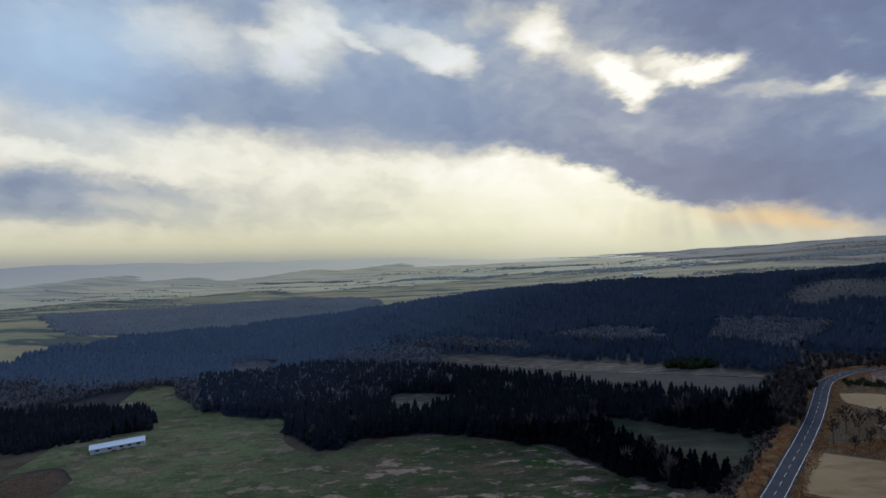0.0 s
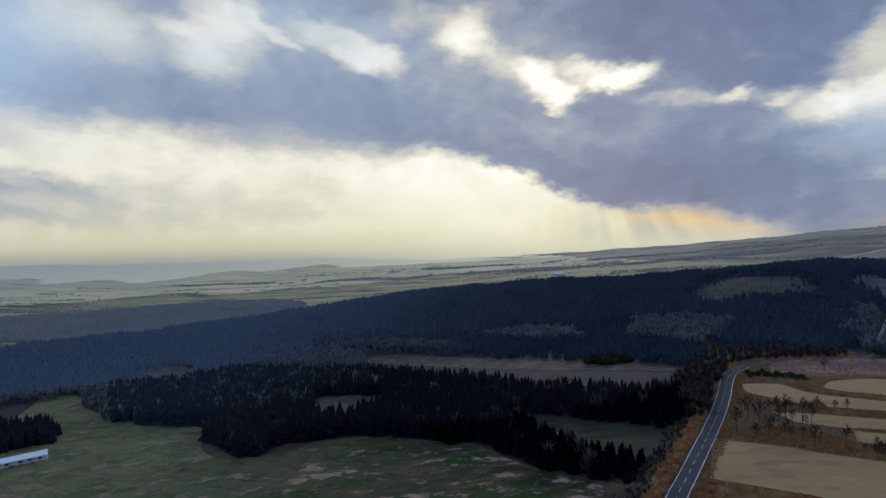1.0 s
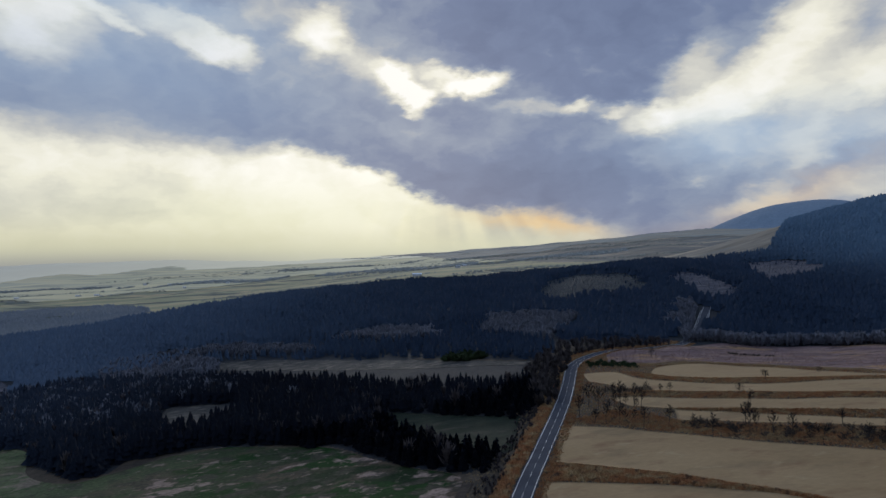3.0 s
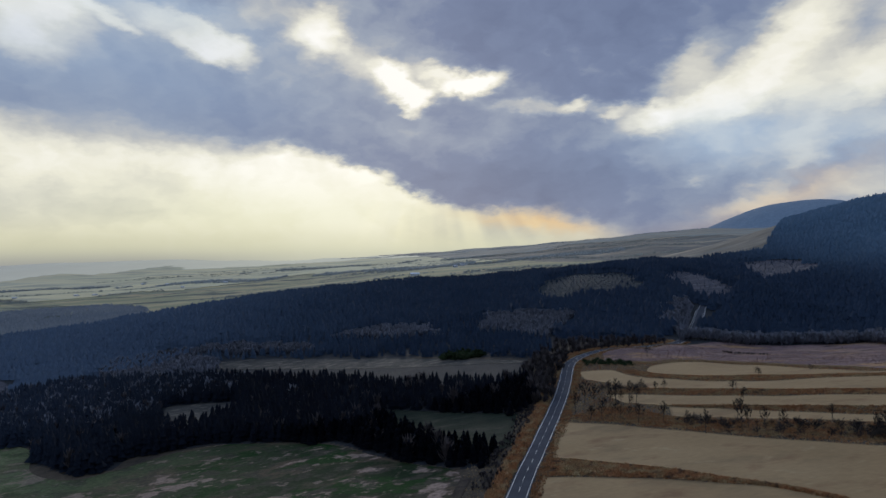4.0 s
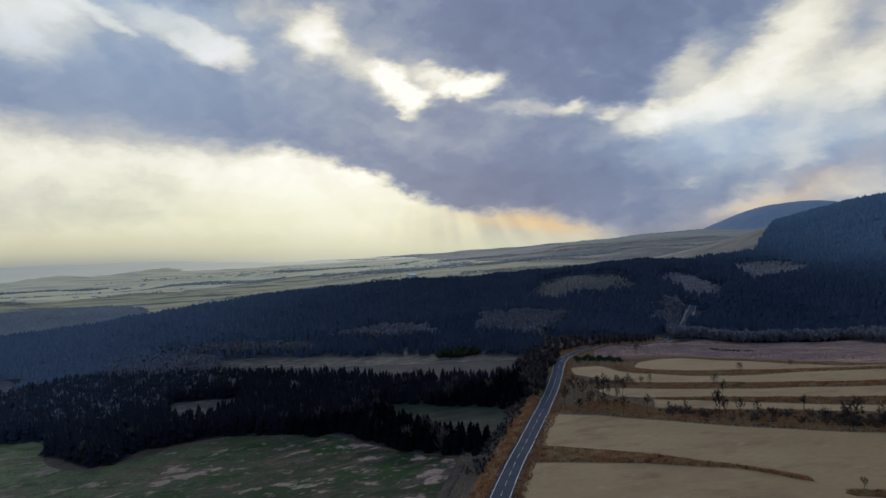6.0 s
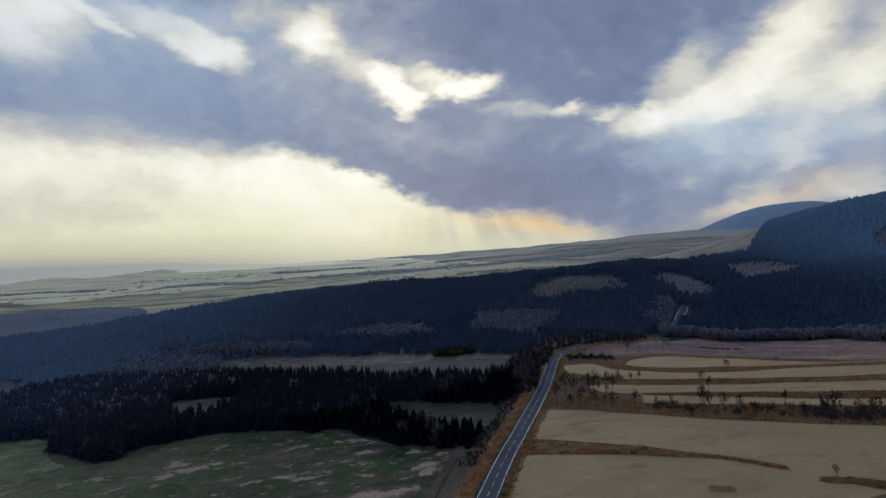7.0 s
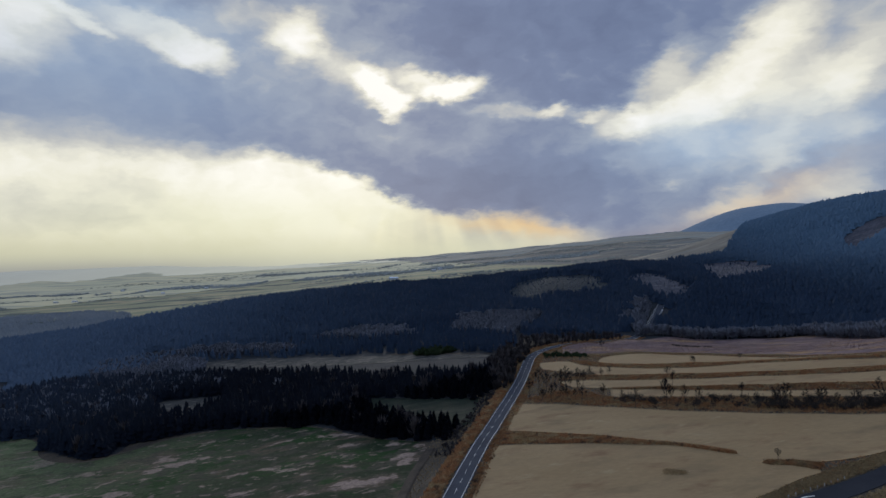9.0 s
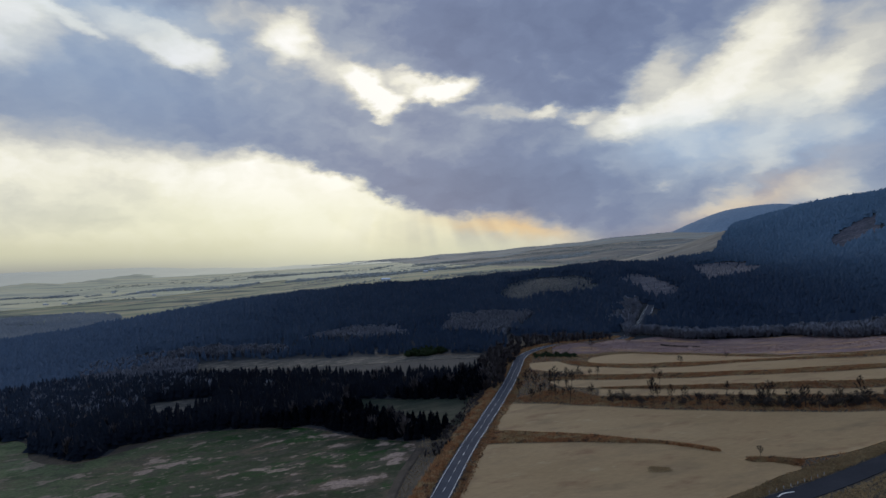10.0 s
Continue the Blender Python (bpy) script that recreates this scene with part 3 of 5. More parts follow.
hill(-300, 4000, 600, -27.8)
hill(700, 3600, 600, -17.9)
hill(1400, 3100, 600, 44.2)
hill(143, 491, 13, 3.0)
hill(185, 510, 14, 3.5)
hill(232, 553, 14, 3.5)
hill(-2000, 3400, 400, 42)
hill(-1400, 3680, 330, 34)
hill(-2700, 2950, 430, 44)
hill(-3300, 2350, 420, 36)



def smooth(low, high, v):
    t = np.clip((v - low) / (high - low), 0, 1)
    return t * t * (3 - 2 * t)


def land(x, y):
    """Height of the ground."""
    x, y = np.asarray(x, dtype=float), np.asarray(y, dtype=float)
    w = smooth(500, 1300, np.hypot(x, y - 150))
    z = (1 - w) * 0.1104 * x + w * (-21.7 + 0.0436 * x + 0.0334 * y)
    for a, b, s, h in HILLS:
        z = z + h * np.exp(-((x - a) ** 2 + (y - b) ** 2) / (2 * s * s))
    # the domed summit, flat on top
    z = z + 128 * np.clip(1 - ((x - 1915) ** 2 + (y - 3006) ** 2) / 480 ** 2, 0, None)
    away = np.hypot(x, y)
    z = z - (np.clip(away - 4150, 0, None) / 30) ** 1.5
    z = z + smooth(900, 2200, away) * (2.2 * np.sin(x / 83 + y / 190) + 1.8 * np.sin(x / 47 - y / 133 + 1.0))
    return z + 0.22 * np.sin(x / 7.3 + 0.6 * np.sin(y / 11)) * np.sin(y / 9.1 + 0.8)


def ruled(edge_a, edge_b, n, m, lift, skirt=0.4, camber=0.0):
    """A sheet between two lines, laid on the land, with a turned-down rim."""
    a, b = curve_points(edge_a, n), curve_points(edge_b, n)
    t = np.linspace(0, 1, m)[None, :, None]
    g = a[:, None, :] * (1 - t) + b[:, None, :] * t
    z = land(g[..., 0], g[..., 1]) + lift + camber * np.sin(np.linspace(0, math.pi, m))[None, :]
    v = np.dstack([g, z])
    verts = v.reshape(-1, 3)
    i = np.arange(n * m).reshape(n, m)
    quads = np.column_stack([i[:-1, :-1].ravel(), i[1:, :-1].ravel(), i[1:, 1:].ravel(), i[:-1, 1:].ravel()])
    # wind the sheet so that it faces up
    e1, e2 = verts[quads[0, 1]] - verts[quads[0, 0]], verts[quads[0, 3]] - verts[quads[0, 0]]
    if np.cross(e1, e2)[2] < 0:
        quads = quads[:, ::-1]
    rim = np.concatenate([i[0, :], i[1:, -1], i[-1, -2::-1], i[-2:0:-1, 0]])
    low = verts[rim] - (0, 0, skirt)
    base = len(verts)
    k = np.arange(len(rim))
    sides = np.column_stack([rim, np.roll(rim, -1), base + np.roll(k, -1), base + k])
    return np.vstack([verts, low]), np.vstack([quads, sides])


SHEETS = []   # outlines of all that is laid on the ground


def sheet(name, edge_a, edge_b, mat, label, category, n=90, m=24, lift=0.14, kind="structure", camber=0.0):
    me = mesh_from(name, *ruled(edge_a, edge_b, n, m, lift, camber=camber))
    SHEETS.append(np.vstack([curve_points(edge_a, 30), curve_points(edge_b, 30)[::-1]]))
    me.materials.append(mat)
    for p in me.polygons:
        p.use_smooth = True
    return tagged(new(name, me), label, category, "", kind)


# stands of trees and the gaps in them, as outlines on the plan
NEAR_WOOD = [(-330, 452), (-235, 420), (-208, 378), (-172, 346), (-156, 352), (-160, 368), (-122, 371), (-72, 353), (-51, 341), (-23, 307), (1, 286), (14, 282),
             (22, 300), (26, 305), (34, 346), (46, 357), (52, 385), (54, 410), (40, 412), (-20, 432), (-71, 475), (-140, 545), (-215, 590), (-310, 620), (-420, 560)]
GLADE_WEST = [(-190, 496), (-167, 491), (-130, 468), (-116, 410), (-150, 403), (-168, 425)]
GLADE_FAR = [(-443, 632), (-449, 660), (-414, 666), (-383, 631), (-352, 575), (-380, 572)]
GLADE_EAST = [(-27, 387), (10, 362), (35, 349), (27, 303), (17, 298), (5, 310), (-12, 335), (-38, 374)]
BARN_WOOD = [(-386, 350), (-352, 388), (-335, 405), (-360, 440), (-392, 459), (-453, 458), (-534, 447), (-600, 400), (-480, 350)]
BELT = [(-95, 610), (-35, 563), (17, 515), (66, 482), (78, 500), (60, 545), (0, 590), (-80, 640)]
RIDGE = [(-735, 590), (-690, 670), (-440, 690), (-310, 720), (-200, 715), (-100, 700), (0, 700), (60, 720), (155, 690), (118, 605), (95, 560), (140, 545), (190, 556), (215, 590),
         (222, 625), (250, 690), (280, 720), (300, 690), (255, 610), (280, 575), (350, 560), (400, 500), (520, 480), (900, 500), (1500, 400), (1600, 900), (1200, 1300), (760, 1330),
         (700, 1230), (672, 1185), (600, 1085), (540, 1020), (470, 1060), (300, 1065), (100, 1080), (-300, 1010), (-560, 940), (-700, 770)]
CUT_WEST = [(131, 819), (174, 920), (225, 960), (262, 900), (280, 835), (250, 771), (216, 765), (174, 775), (152, 754), (130, 740)]
CUT_MID = [(301, 834), (338, 872), (354, 831), (358, 792), (357, 758), (325, 712), (306, 711), (296, 740), (296, 771)]
CUT_EAST = [(407, 813), (468, 978), (517, 973), (541, 913), (531, 848), (500, 812), (470, 784), (432, 789), (395, 762)]
SCAR = [(622, 820), (643, 888), (724, 925), (760, 920), (705, 850)]
PATCH_WEST = [(-106, 693), (-48, 703), (2, 684), (12, 622), (-46, 652)]
PATCH_MID = [(45, 621), (60, 718), (105, 710), (152, 689), (116, 605), (90, 557)]
LOWER_WOOD = [(-745, 545), (-620, 540), (-520, 520), (-470, 560), (-400, 570), (-310, 640), (-230, 690), (-320, 720), (-440, 690), (-690, 670), (-735, 590)]

# ---- ground ----
def stretched(n, reach, bend):
    u = np.linspace(-1, 1, n)
    return reach * np.sinh(bend * u) / math.sinh(bend)


gx, gy = stretched(441, 4900, 4.5), 260 + stretched(441, 4700, 4.5)
GX, GY = np.meshgrid(gx, gy, indexing="ij")
GZ = land(GX, GY)
index = np.arange(GX.size).reshape(GX.shape)
cells = np.column_stack([index[:-1, :-1].ravel(), index[1:, :-1].ravel(), index[1:, 1:].ravel(), index[:-1, 1:].ravel()])
tris = np.vstack([cells[:, [0, 1, 2]], cells[:, [0, 2, 3]]])
ground_mesh = mesh_arrays("ground", np.column_stack([GX.ravel(), GY.ravel(), GZ.ravel()]), tris)
for m in (M_MEADOW, M_FLOOR, M_PLAIN, M_MOOR):
    ground_mesh.materials.append(m)
cx, cy = (GX[:-1, :-1] + GX[1:, 1:]).ravel() / 2, (GY[:-1, :-1] + GY[1:, 1:]).ravel() / 2
use = np.zeros(len(cx), dtype=np.int32)
wooded = inside(NEAR_WOOD, cx, cy) | inside(BARN_WOOD, cx, cy) | inside(BELT, cx, cy) | inside(RIDGE, cx, cy) | inside(LOWER_WOOD, cx, cy)
use[wooded] = 1
use[(cy > 540) & (cy < 1100) & (cx > -720) & (cx < 1500) & (np.hypot(cx, cy) < 1150)] = 1
use[inside([(-300, 600), (-71, 460), (60, 400), (64, 470), (-62, 535), (-200, 635)], cx, cy)] = 1
use[(cx < -300) & (cy > 445) & (cx > -760) & (cy < 700)] = 1
far = (np.hypot(cx, cy) > 1120) | ((cx < -600) & (np.hypot(cx, cy) > 940))
use[far & ~wooded] = 2
use[far & ~wooded & (land(cx, cy) > 48 + 0.006 * cy)] = 3
away = np.hypot(cx, cy) + 120 * np.sin(cx / 170) + 60 * np.sin(cx / 61)
ground_mesh.polygons.foreach_set("material_index", np.concatenate([use, use]))
ground_mesh.polygons.foreach_set("use_smooth", np.ones(len(tris), dtype=bool))
tagged(new("ground", ground_mesh), "sloping dry grassland running out to a hazy plain and hills", "ground", kind="structure")

# the distance: far plain, far moor and the domed summit, a sheet just above the ground that glows with painted haze
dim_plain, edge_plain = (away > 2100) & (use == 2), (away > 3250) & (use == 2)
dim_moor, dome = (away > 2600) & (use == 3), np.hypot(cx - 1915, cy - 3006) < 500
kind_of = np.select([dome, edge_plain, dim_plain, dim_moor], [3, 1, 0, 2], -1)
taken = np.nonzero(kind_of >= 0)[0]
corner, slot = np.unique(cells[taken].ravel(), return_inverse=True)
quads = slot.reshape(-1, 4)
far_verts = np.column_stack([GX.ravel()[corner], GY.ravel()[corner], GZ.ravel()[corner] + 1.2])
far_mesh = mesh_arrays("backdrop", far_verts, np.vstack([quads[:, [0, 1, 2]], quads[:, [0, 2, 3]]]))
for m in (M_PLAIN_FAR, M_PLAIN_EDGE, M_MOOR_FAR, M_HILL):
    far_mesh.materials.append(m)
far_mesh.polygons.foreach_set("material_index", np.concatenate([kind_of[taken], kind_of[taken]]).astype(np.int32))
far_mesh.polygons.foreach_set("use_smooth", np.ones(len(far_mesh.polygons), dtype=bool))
tagged(new("backdrop", far_mesh), "far plain, moor and domed summit with haze in their glow and colour", "backdrop", kind="structure")

# fields east of the road, each a mown terrace
sheet("field", [(31, 262), (35, 263.5), (64, 252), (92, 235.5), (107, 221), (111, 216), (113.3, 204.6), (119.3, 200), (124.4, 193.5)],
      [(16, 213), (14, 190), (34, 176), (62, 172), (80, 177), (93, 181.4), (102.6, 184), (114.3, 189.3), (123.2, 191.6)], M_TAN,
      "mown tan hay field beside the road", "field", 140, 50)
sheet("field", [(51, 327), (72, 313), (98, 290), (134, 261), (179, 233), (230, 208)],
      [(40, 283), (67, 264.2), (85.3, 247), (100.7, 230), (109.9, 216.2), (111.6, 206.2), (115, 207.0), (121.7, 203.6), (128.1, 199), (143.6, 198.5), (160.7, 202.5), (205, 214)], M_TAN,
      "wide mown tan hay field below the tree belt", "field", 140, 50, lift=0.15)
sheet("field", [(104, 329), (153, 294), (204, 263), (240, 245)], [(99, 314), (148, 285), (196, 253), (232, 236)], M_TAN, "narrow mown terrace behind the tree belt", "field", 90, 14)
sheet("field", [(84, 363), (130, 339), (168, 321), (229, 294), (280, 272)], [(88, 344), (95, 338), (110, 328), (159, 305), (214, 275), (260, 252)], M_TAN,
      "long mown terrace between rusty banks", "field", 90, 20)
sheet("field", [(86, 424), (106, 424), (115, 396), (157, 364), (217, 349), (255, 325), (320, 295)], [(85, 402), (105, 371), (122, 361), (175, 333), (239, 305), (300, 275)], M_TAN,
      "curving mown terrace between grassy banks", "field", 90, 20)
sheet("field", [(124, 413), (139, 436), (165, 445), (194, 418), (222, 367), (260, 345)], [(126, 409), (135, 397), (150, 388), (174, 378), (215, 360), (256, 340)], M_TAN,
      "rounded mown field on the lowest terrace", "field", 90, 16)
sheet("heath", [(125, 506), (183, 532), (266, 548), (340, 540), (430, 500)], [(112, 452), (140, 444), (168, 452), (200, 427), (232, 374), (320, 318)], M_PINK,
      "dull pink heath grass before the dark forest", "heath", 90, 40, lift=0.1)
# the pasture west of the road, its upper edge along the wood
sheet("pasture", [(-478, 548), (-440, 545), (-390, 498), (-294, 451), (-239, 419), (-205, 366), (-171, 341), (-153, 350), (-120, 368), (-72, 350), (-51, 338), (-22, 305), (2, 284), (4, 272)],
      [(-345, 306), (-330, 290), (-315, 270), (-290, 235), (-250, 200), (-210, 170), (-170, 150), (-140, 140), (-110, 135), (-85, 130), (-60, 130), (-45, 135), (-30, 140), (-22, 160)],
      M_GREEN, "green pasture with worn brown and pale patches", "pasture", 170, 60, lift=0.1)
sheet("pasture", GLADE_EAST[:3] + [(36, 346)], [GLADE_EAST[7], GLADE_EAST[6], GLADE_EAST[5], GLADE_EAST[4], GLADE_EAST[3]], M_GLADE, "small green glade between dark conifers", "pasture", 40, 20)
sheet("field", [(-190, 496), (-167, 491), (-130, 468)], [(-168, 425), (-150, 403), (-116, 410)], M_PALE, "pale glade among dark conifers", "field", 40, 20)
sheet("field", [(-205, 655), (-151, 640), (-62, 578), (21, 504), (66, 476)], [(-192, 626), (-140, 592), (-71, 542), (-20, 502), (58, 467)], M_PALE,
      "long pale field behind the conifer wood", "field", 90, 24)
sheet("field", [(-712, 655), (-640, 640), (-530, 572)], [(-690, 560), (-600, 520), (-540, 545)], M_CUTGREEN, "dim grassy clearing in the valley woods", "field", 40, 20)
sheet("clearing", GLADE_FAR[:3], [GLADE_FAR[5], GLADE_FAR[4], GLADE_FAR[3]], M_CUT, "dim grey clearing inside the valley woods", "clearing", 40, 16, lift=0.3)
sheet("clearing", CUT_WEST[:5], CUT_WEST[:4:-1], M_CUTGREEN, "felled slope with thin regrowth on the wooded ridge", "clearing", 50, 20, lift=0.3)
sheet("clearing", CUT_MID[:5], CUT_MID[:4:-1], M_CUT, "felled bare slope among dark conifers", "clearing", 50, 20, lift=0.3)
sheet("clearing", CUT_EAST[:5], CUT_EAST[:4:-1], M_CUT, "grey felled strip below the wooded hill", "clearing", 50, 20, lift=0.3)
sheet("clearing", [SCAR[0], SCAR[1], SCAR[2]], [SCAR[4], SCAR[3]], M_CUT, "pale scar on the wooded hillside", "clearing", 40, 12, lift=0.3)

sheet("bare_patch", [(-345, 312), (-322, 322), (-292, 304)], [(-332, 284), (-300, 272), (-270, 262)], M_SOIL, "bare brown earth at the pasture corner", "ground", 40, 14, lift=0.2)

# ---- roads ----
ROAD = [(-60, 20), (-42, 60), (-16, 140), (10.2, 218), (23.4, 259), (35, 291), (49, 329), (61, 363), (72, 398), (80, 426), (89, 454), (99, 472), (112, 489), (135, 505), (175, 525), (215, 565), (245, 615),
        (262, 645), (285, 685), (320, 740)]
SIDE_ROAD = [(-22, 138), (30, 154), (60, 161.5), (111, 175.4), (142, 184.9), (160, 190.5), (200, 203), (300, 232)]


def offset_line(line, side):
    p = curve_points(line, 400)
    d = np.gradient(p, axis=0)
    d /= np.linalg.norm(d, axis=1)[:, None]
    return p + np.column_stack([d[:, 1], -d[:, 0]]) * side


def band(line, near, far_side, n, m, lift, camber=0.0, start=0, stop=400):
    """A strip of a road between two offsets from its middle line."""
    a, b = offset_line(line, near)[start:stop], offset_line(line, far_side)[start:stop]
    return mesh_from("strip", *ruled(a[:: max(1, len(a) // n)], b[:: max(1, len(b) // n)], n, m, lift, 0.25, camber))


road = thing("road", "two-lane asphalt road with white edge lines", "road", kind="structure")
part("carriageway", band(ROAD, -3.9, 3.9, 200, 7, 0.22), M_ASPHALT, road)
for side in (-3.25, 3.25):
    part("edge_line", band(ROAD, side - 0.09, side + 0.09, 200, 2, 0.235), M_PAINT, road, "white edge line")
middle = curve_points(ROAD, 1601)
run = np.concatenate([[0], np.cumsum(np.hypot(*np.diff(middle, axis=0).T))])
for start in np.arange(150, 640, 9.0):
    i, j = np.searchsorted(run, (start, start + 4.2))
    p = middle[i:j + 1]
    d = (p[-1] - p[0]) / np.linalg.norm(p[-1] - p[0])
    w = np.array((d[1], -d[0])) * 0.06
    corners = [p[0] - w, p[0] + w, p[-1] + w, p[-1] - w]
    v = [(*c, float(land(*c)) + 0.25) for c in corners] + [(*c, float(land(*c)) + 0.12) for c in corners]
    part("lane_dash", mesh_from("lane_dash", v, [(0, 1, 2, 3), (0, 4, 5, 1), (1, 5, 6, 2), (2, 6, 7, 3), (3, 7, 4, 0)]), M_PAINT, road)
side_road = thing("side_road", "dark asphalt side road beside the hay field", "road", kind="structure")
part("carriageway", band(SIDE_ROAD, -3.9, 3.9, 90, 6, 0.2), M_TAR, side_road)
sheet("track", [(4, 275), (-5, 243), (-11, 215), (-22, 175)], [(8, 274), (-1, 243), (-7, 215), (-17, 175)], M_SOIL, "bare earth track along the pasture edge", "track", 60, 4, lift=0.16)

# ---- trees ----
rng = np.random.default_rng(11)


def conifer_shape(tiers, sides, seed, slim=0.17):
    """Crown of a conifer one unit tall: ragged, drooping whorls."""
    r = np.random.default_rng(seed)
    verts, faces = [], []
    foot = 0.07
    for k in range(tiers):
        z0 = foot + (1 - foot) * k / tiers
        top = min(1.0, z0 + (1 - foot) / tiers * 1.75) if k < tiers - 1 else 1.0
        size = slim * (1 - k / tiers) ** 0.8 * (0.9 + 0.25 * r.random())
        base, spin = len(verts), r.random() * 6
        lean = r.normal(0, 0.012, 2)
        for s in range(sides):
            a = spin + 2 * math.pi * (s + 0.3 * r.random()) / sides
            q = size * (1.0 if s % 2 else 0.68) * (0.82 + 0.36 * r.random())
            verts.append((q * math.cos(a) + lean[0], q * math.sin(a) + lean[1], z0 - 0.03 * r.random()))
        verts.append((lean[0], lean[1], top))
        verts.append((lean[0], lean[1], z0 + 0.03))
        for s in range(sides):
            t = (s + 1) % sides
            faces.append((base + s, base + t, base + sides))
            if tiers > 4:
                faces.append((base + t, base + s, base + sides + 1))
    return np.array(verts), np.array(faces)


def tube(verts, faces, p, q, r0, r1, sides=4):
    """A tapered limb from p to q."""
    p, q = np.array(p), np.array(q)
    d = (q - p) / (np.linalg.norm(q - p) + 1e-9)
    u = np.cross(d, (0.3, 0.9, 0.1))
    u /= np.linalg.norm(u)
    w = np.cross(d, u)
    base = len(verts)
    for c, r in ((p, r0), (q, r1)):
        for s in range(sides):
            a = 2 * math.pi * s / sides
            verts.append(tuple(c + r * (math.cos(a) * u + math.sin(a) * w)))
    for s in range(sides):
        t = (s + 1) % sides
        faces.append((base + s, base + t, base + sides + t))
        faces.append((base + s, base + sides + t, base + sides + s))


def bare_shape(seed, reach=0.30, limbs=15, stems=1, bole=0.28, twig=0.0062):
    """Trunk and leafless crown of a broadleaf tree one unit tall: a leader with rising limbs, each with side shoots and twigs."""
    r = np.random.default_rng(seed)
    trunk, crown = ([], []), ([], [])
    for s in range(stems):
        foot = np.array((r.normal(0, 0.05), r.normal(0, 0.05), -0.03)) * (stems > 1) + np.array((0, 0, -0.02))
        lean = np.array((r.normal(0, 0.04 + 0.22 * (stems > 1)), r.normal(0, 0.04 + 0.22 * (stems > 1)), 1.0))
        tall = 1.0 if s == 0 else 0.6 + 0.35 * r.random()
        knots = [foot]
        for k in range(1, 7):
            knots.append(foot + lean * tall * k / 6 + np.array((r.normal(0, 0.014), r.normal(0, 0.014), 0)))
        for k in range(6):
            tube(*trunk, knots[k], knots[k + 1], 0.022 * (1 - k / 6.8), 0.022 * (1 - (k + 1) / 6.8), 5)
        for i in range(limbs // stems + 1):
            t = bole + (0.97 - bole) * (i + r.random()) / (limbs // stems + 1)
            k = min(5, int(t * 6))
            start = knots[k] + (knots[k + 1] - knots[k]) * (t * 6 - k)
            a = 2.4 * i + r.normal(0, 0.4)
            length = reach * (1.05 - 0.75 * max(0.0, (t - 0.45) / 0.55)) * (0.75 + 0.45 * r.random())
            out = np.array((math.cos(a), math.sin(a), 0.55 + 0.5 * r.random()))
            out /= np.linalg.norm(out)
            mid = start + out * length * 0.55
            end = mid + (out + np.array((0, 0, 0.35))) / np.linalg.norm(out + np.array((0, 0, 0.35))) * length * 0.5
            tube(*crown, start, mid, 0.011, 0.008, 4)
            tube(*crown, mid, end, 0.008, twig, 3)
            for q in range(5):
                u = 0.3 + 0.7 * r.random()
                p0 = start + (mid - start) * u / 0.55 if u < 0.55 else mid + (end - mid) * (u - 0.55) / 0.45
                d = out + r.normal(0, 0.55, 3) + np.array((0, 0, 0.35))
                d /= np.linalg.norm(d)
                p1 = p0 + d * length * (0.30 + 0.25 * r.random())
                tube(*crown, p0, p1, 0.0075, twig * 0.8, 3)
                for w in range(4):
                    f = d + r.normal(0, 0.6, 3) + np.array((0, 0, 0.2))
                    p2 = p0 + (p1 - p0) * (0.3 + 0.7 * r.random())
                    tube(*crown, p2, p2 + f / np.linalg.norm(f) * length * (0.12 + 0.16 * r.random()), twig, twig * 0.5, 3)
    out = [(np.array(v), np.array(f)) for v, f in (trunk, crown)]
    top = max(v[:, 2].max() for v, f in out)
    return [(v / top, f) for v, f in out]


def brush_shape(seed, rods=46, spread=0.42):
    """A leafless clump: a stem and many fine upright sprays."""
    r = np.random.default_rng(seed)
    verts, faces = [], []
    tube(verts, faces, (0, 0, -0.02), (0, 0, 0.6), 0.022, 0.01, 3)
    for i in range(rods):
        a, z0 = r.random() * 6.283, 0.05 + 0.5 * r.random()
        q = spread * (0.25 + 0.75 * r.random())
        top = np.array((q * math.cos(a), q * math.sin(a), min(1.0 - 0.5 * q * q / (spread * spread) * r.random(), z0 + 0.25 + 0.45 * r.random())))
        foot = np.array((0.12 * q * math.cos(a), 0.12 * q * math.sin(a), z0))
        side = np.array((-math.sin(a), math.cos(a), 0)) * (0.032 + 0.026 * r.random())
        base = len(verts)
        mid = (foot + top) / 2 + r.normal(0, 0.03, 3)
        verts += [tuple(foot), tuple(mid - side), tuple(mid + side), tuple(top), tuple(mid + (0, 0, 0.035))]
        faces += [(base, base + 1, base + 4), (base, base + 4, base + 2), (base + 1, base + 3, base + 4), (base + 4, base + 3, base + 2)]
    return np.array(verts), np.array(faces)


def shrub_shape(seed, leaves=70):
    """A leafy evergreen clump of many small leaf sprays."""
    r = np.random.default_rng(seed)
    verts, faces = [], []
    for i in range(leaves):
        d = r.normal(0, 1, 3)
        d /= np.linalg.norm(d)
        c = np.array((d[0] * 0.5, d[1] * 0.5, 0.48 + d[2] * 0.46)) * (0.6 + 0.4 * r.random())
        u, w = r.normal(0, 0.11, 3), r.normal(0, 0.11, 3)
        base = len(verts)
        verts += [tuple(c - u), tuple(c + w), tuple(c + u), tuple(c - w)]
        faces += [(base, base + 1, base + 2), (base, base + 2, base + 3)]
    return np.array(verts), np.array(faces)


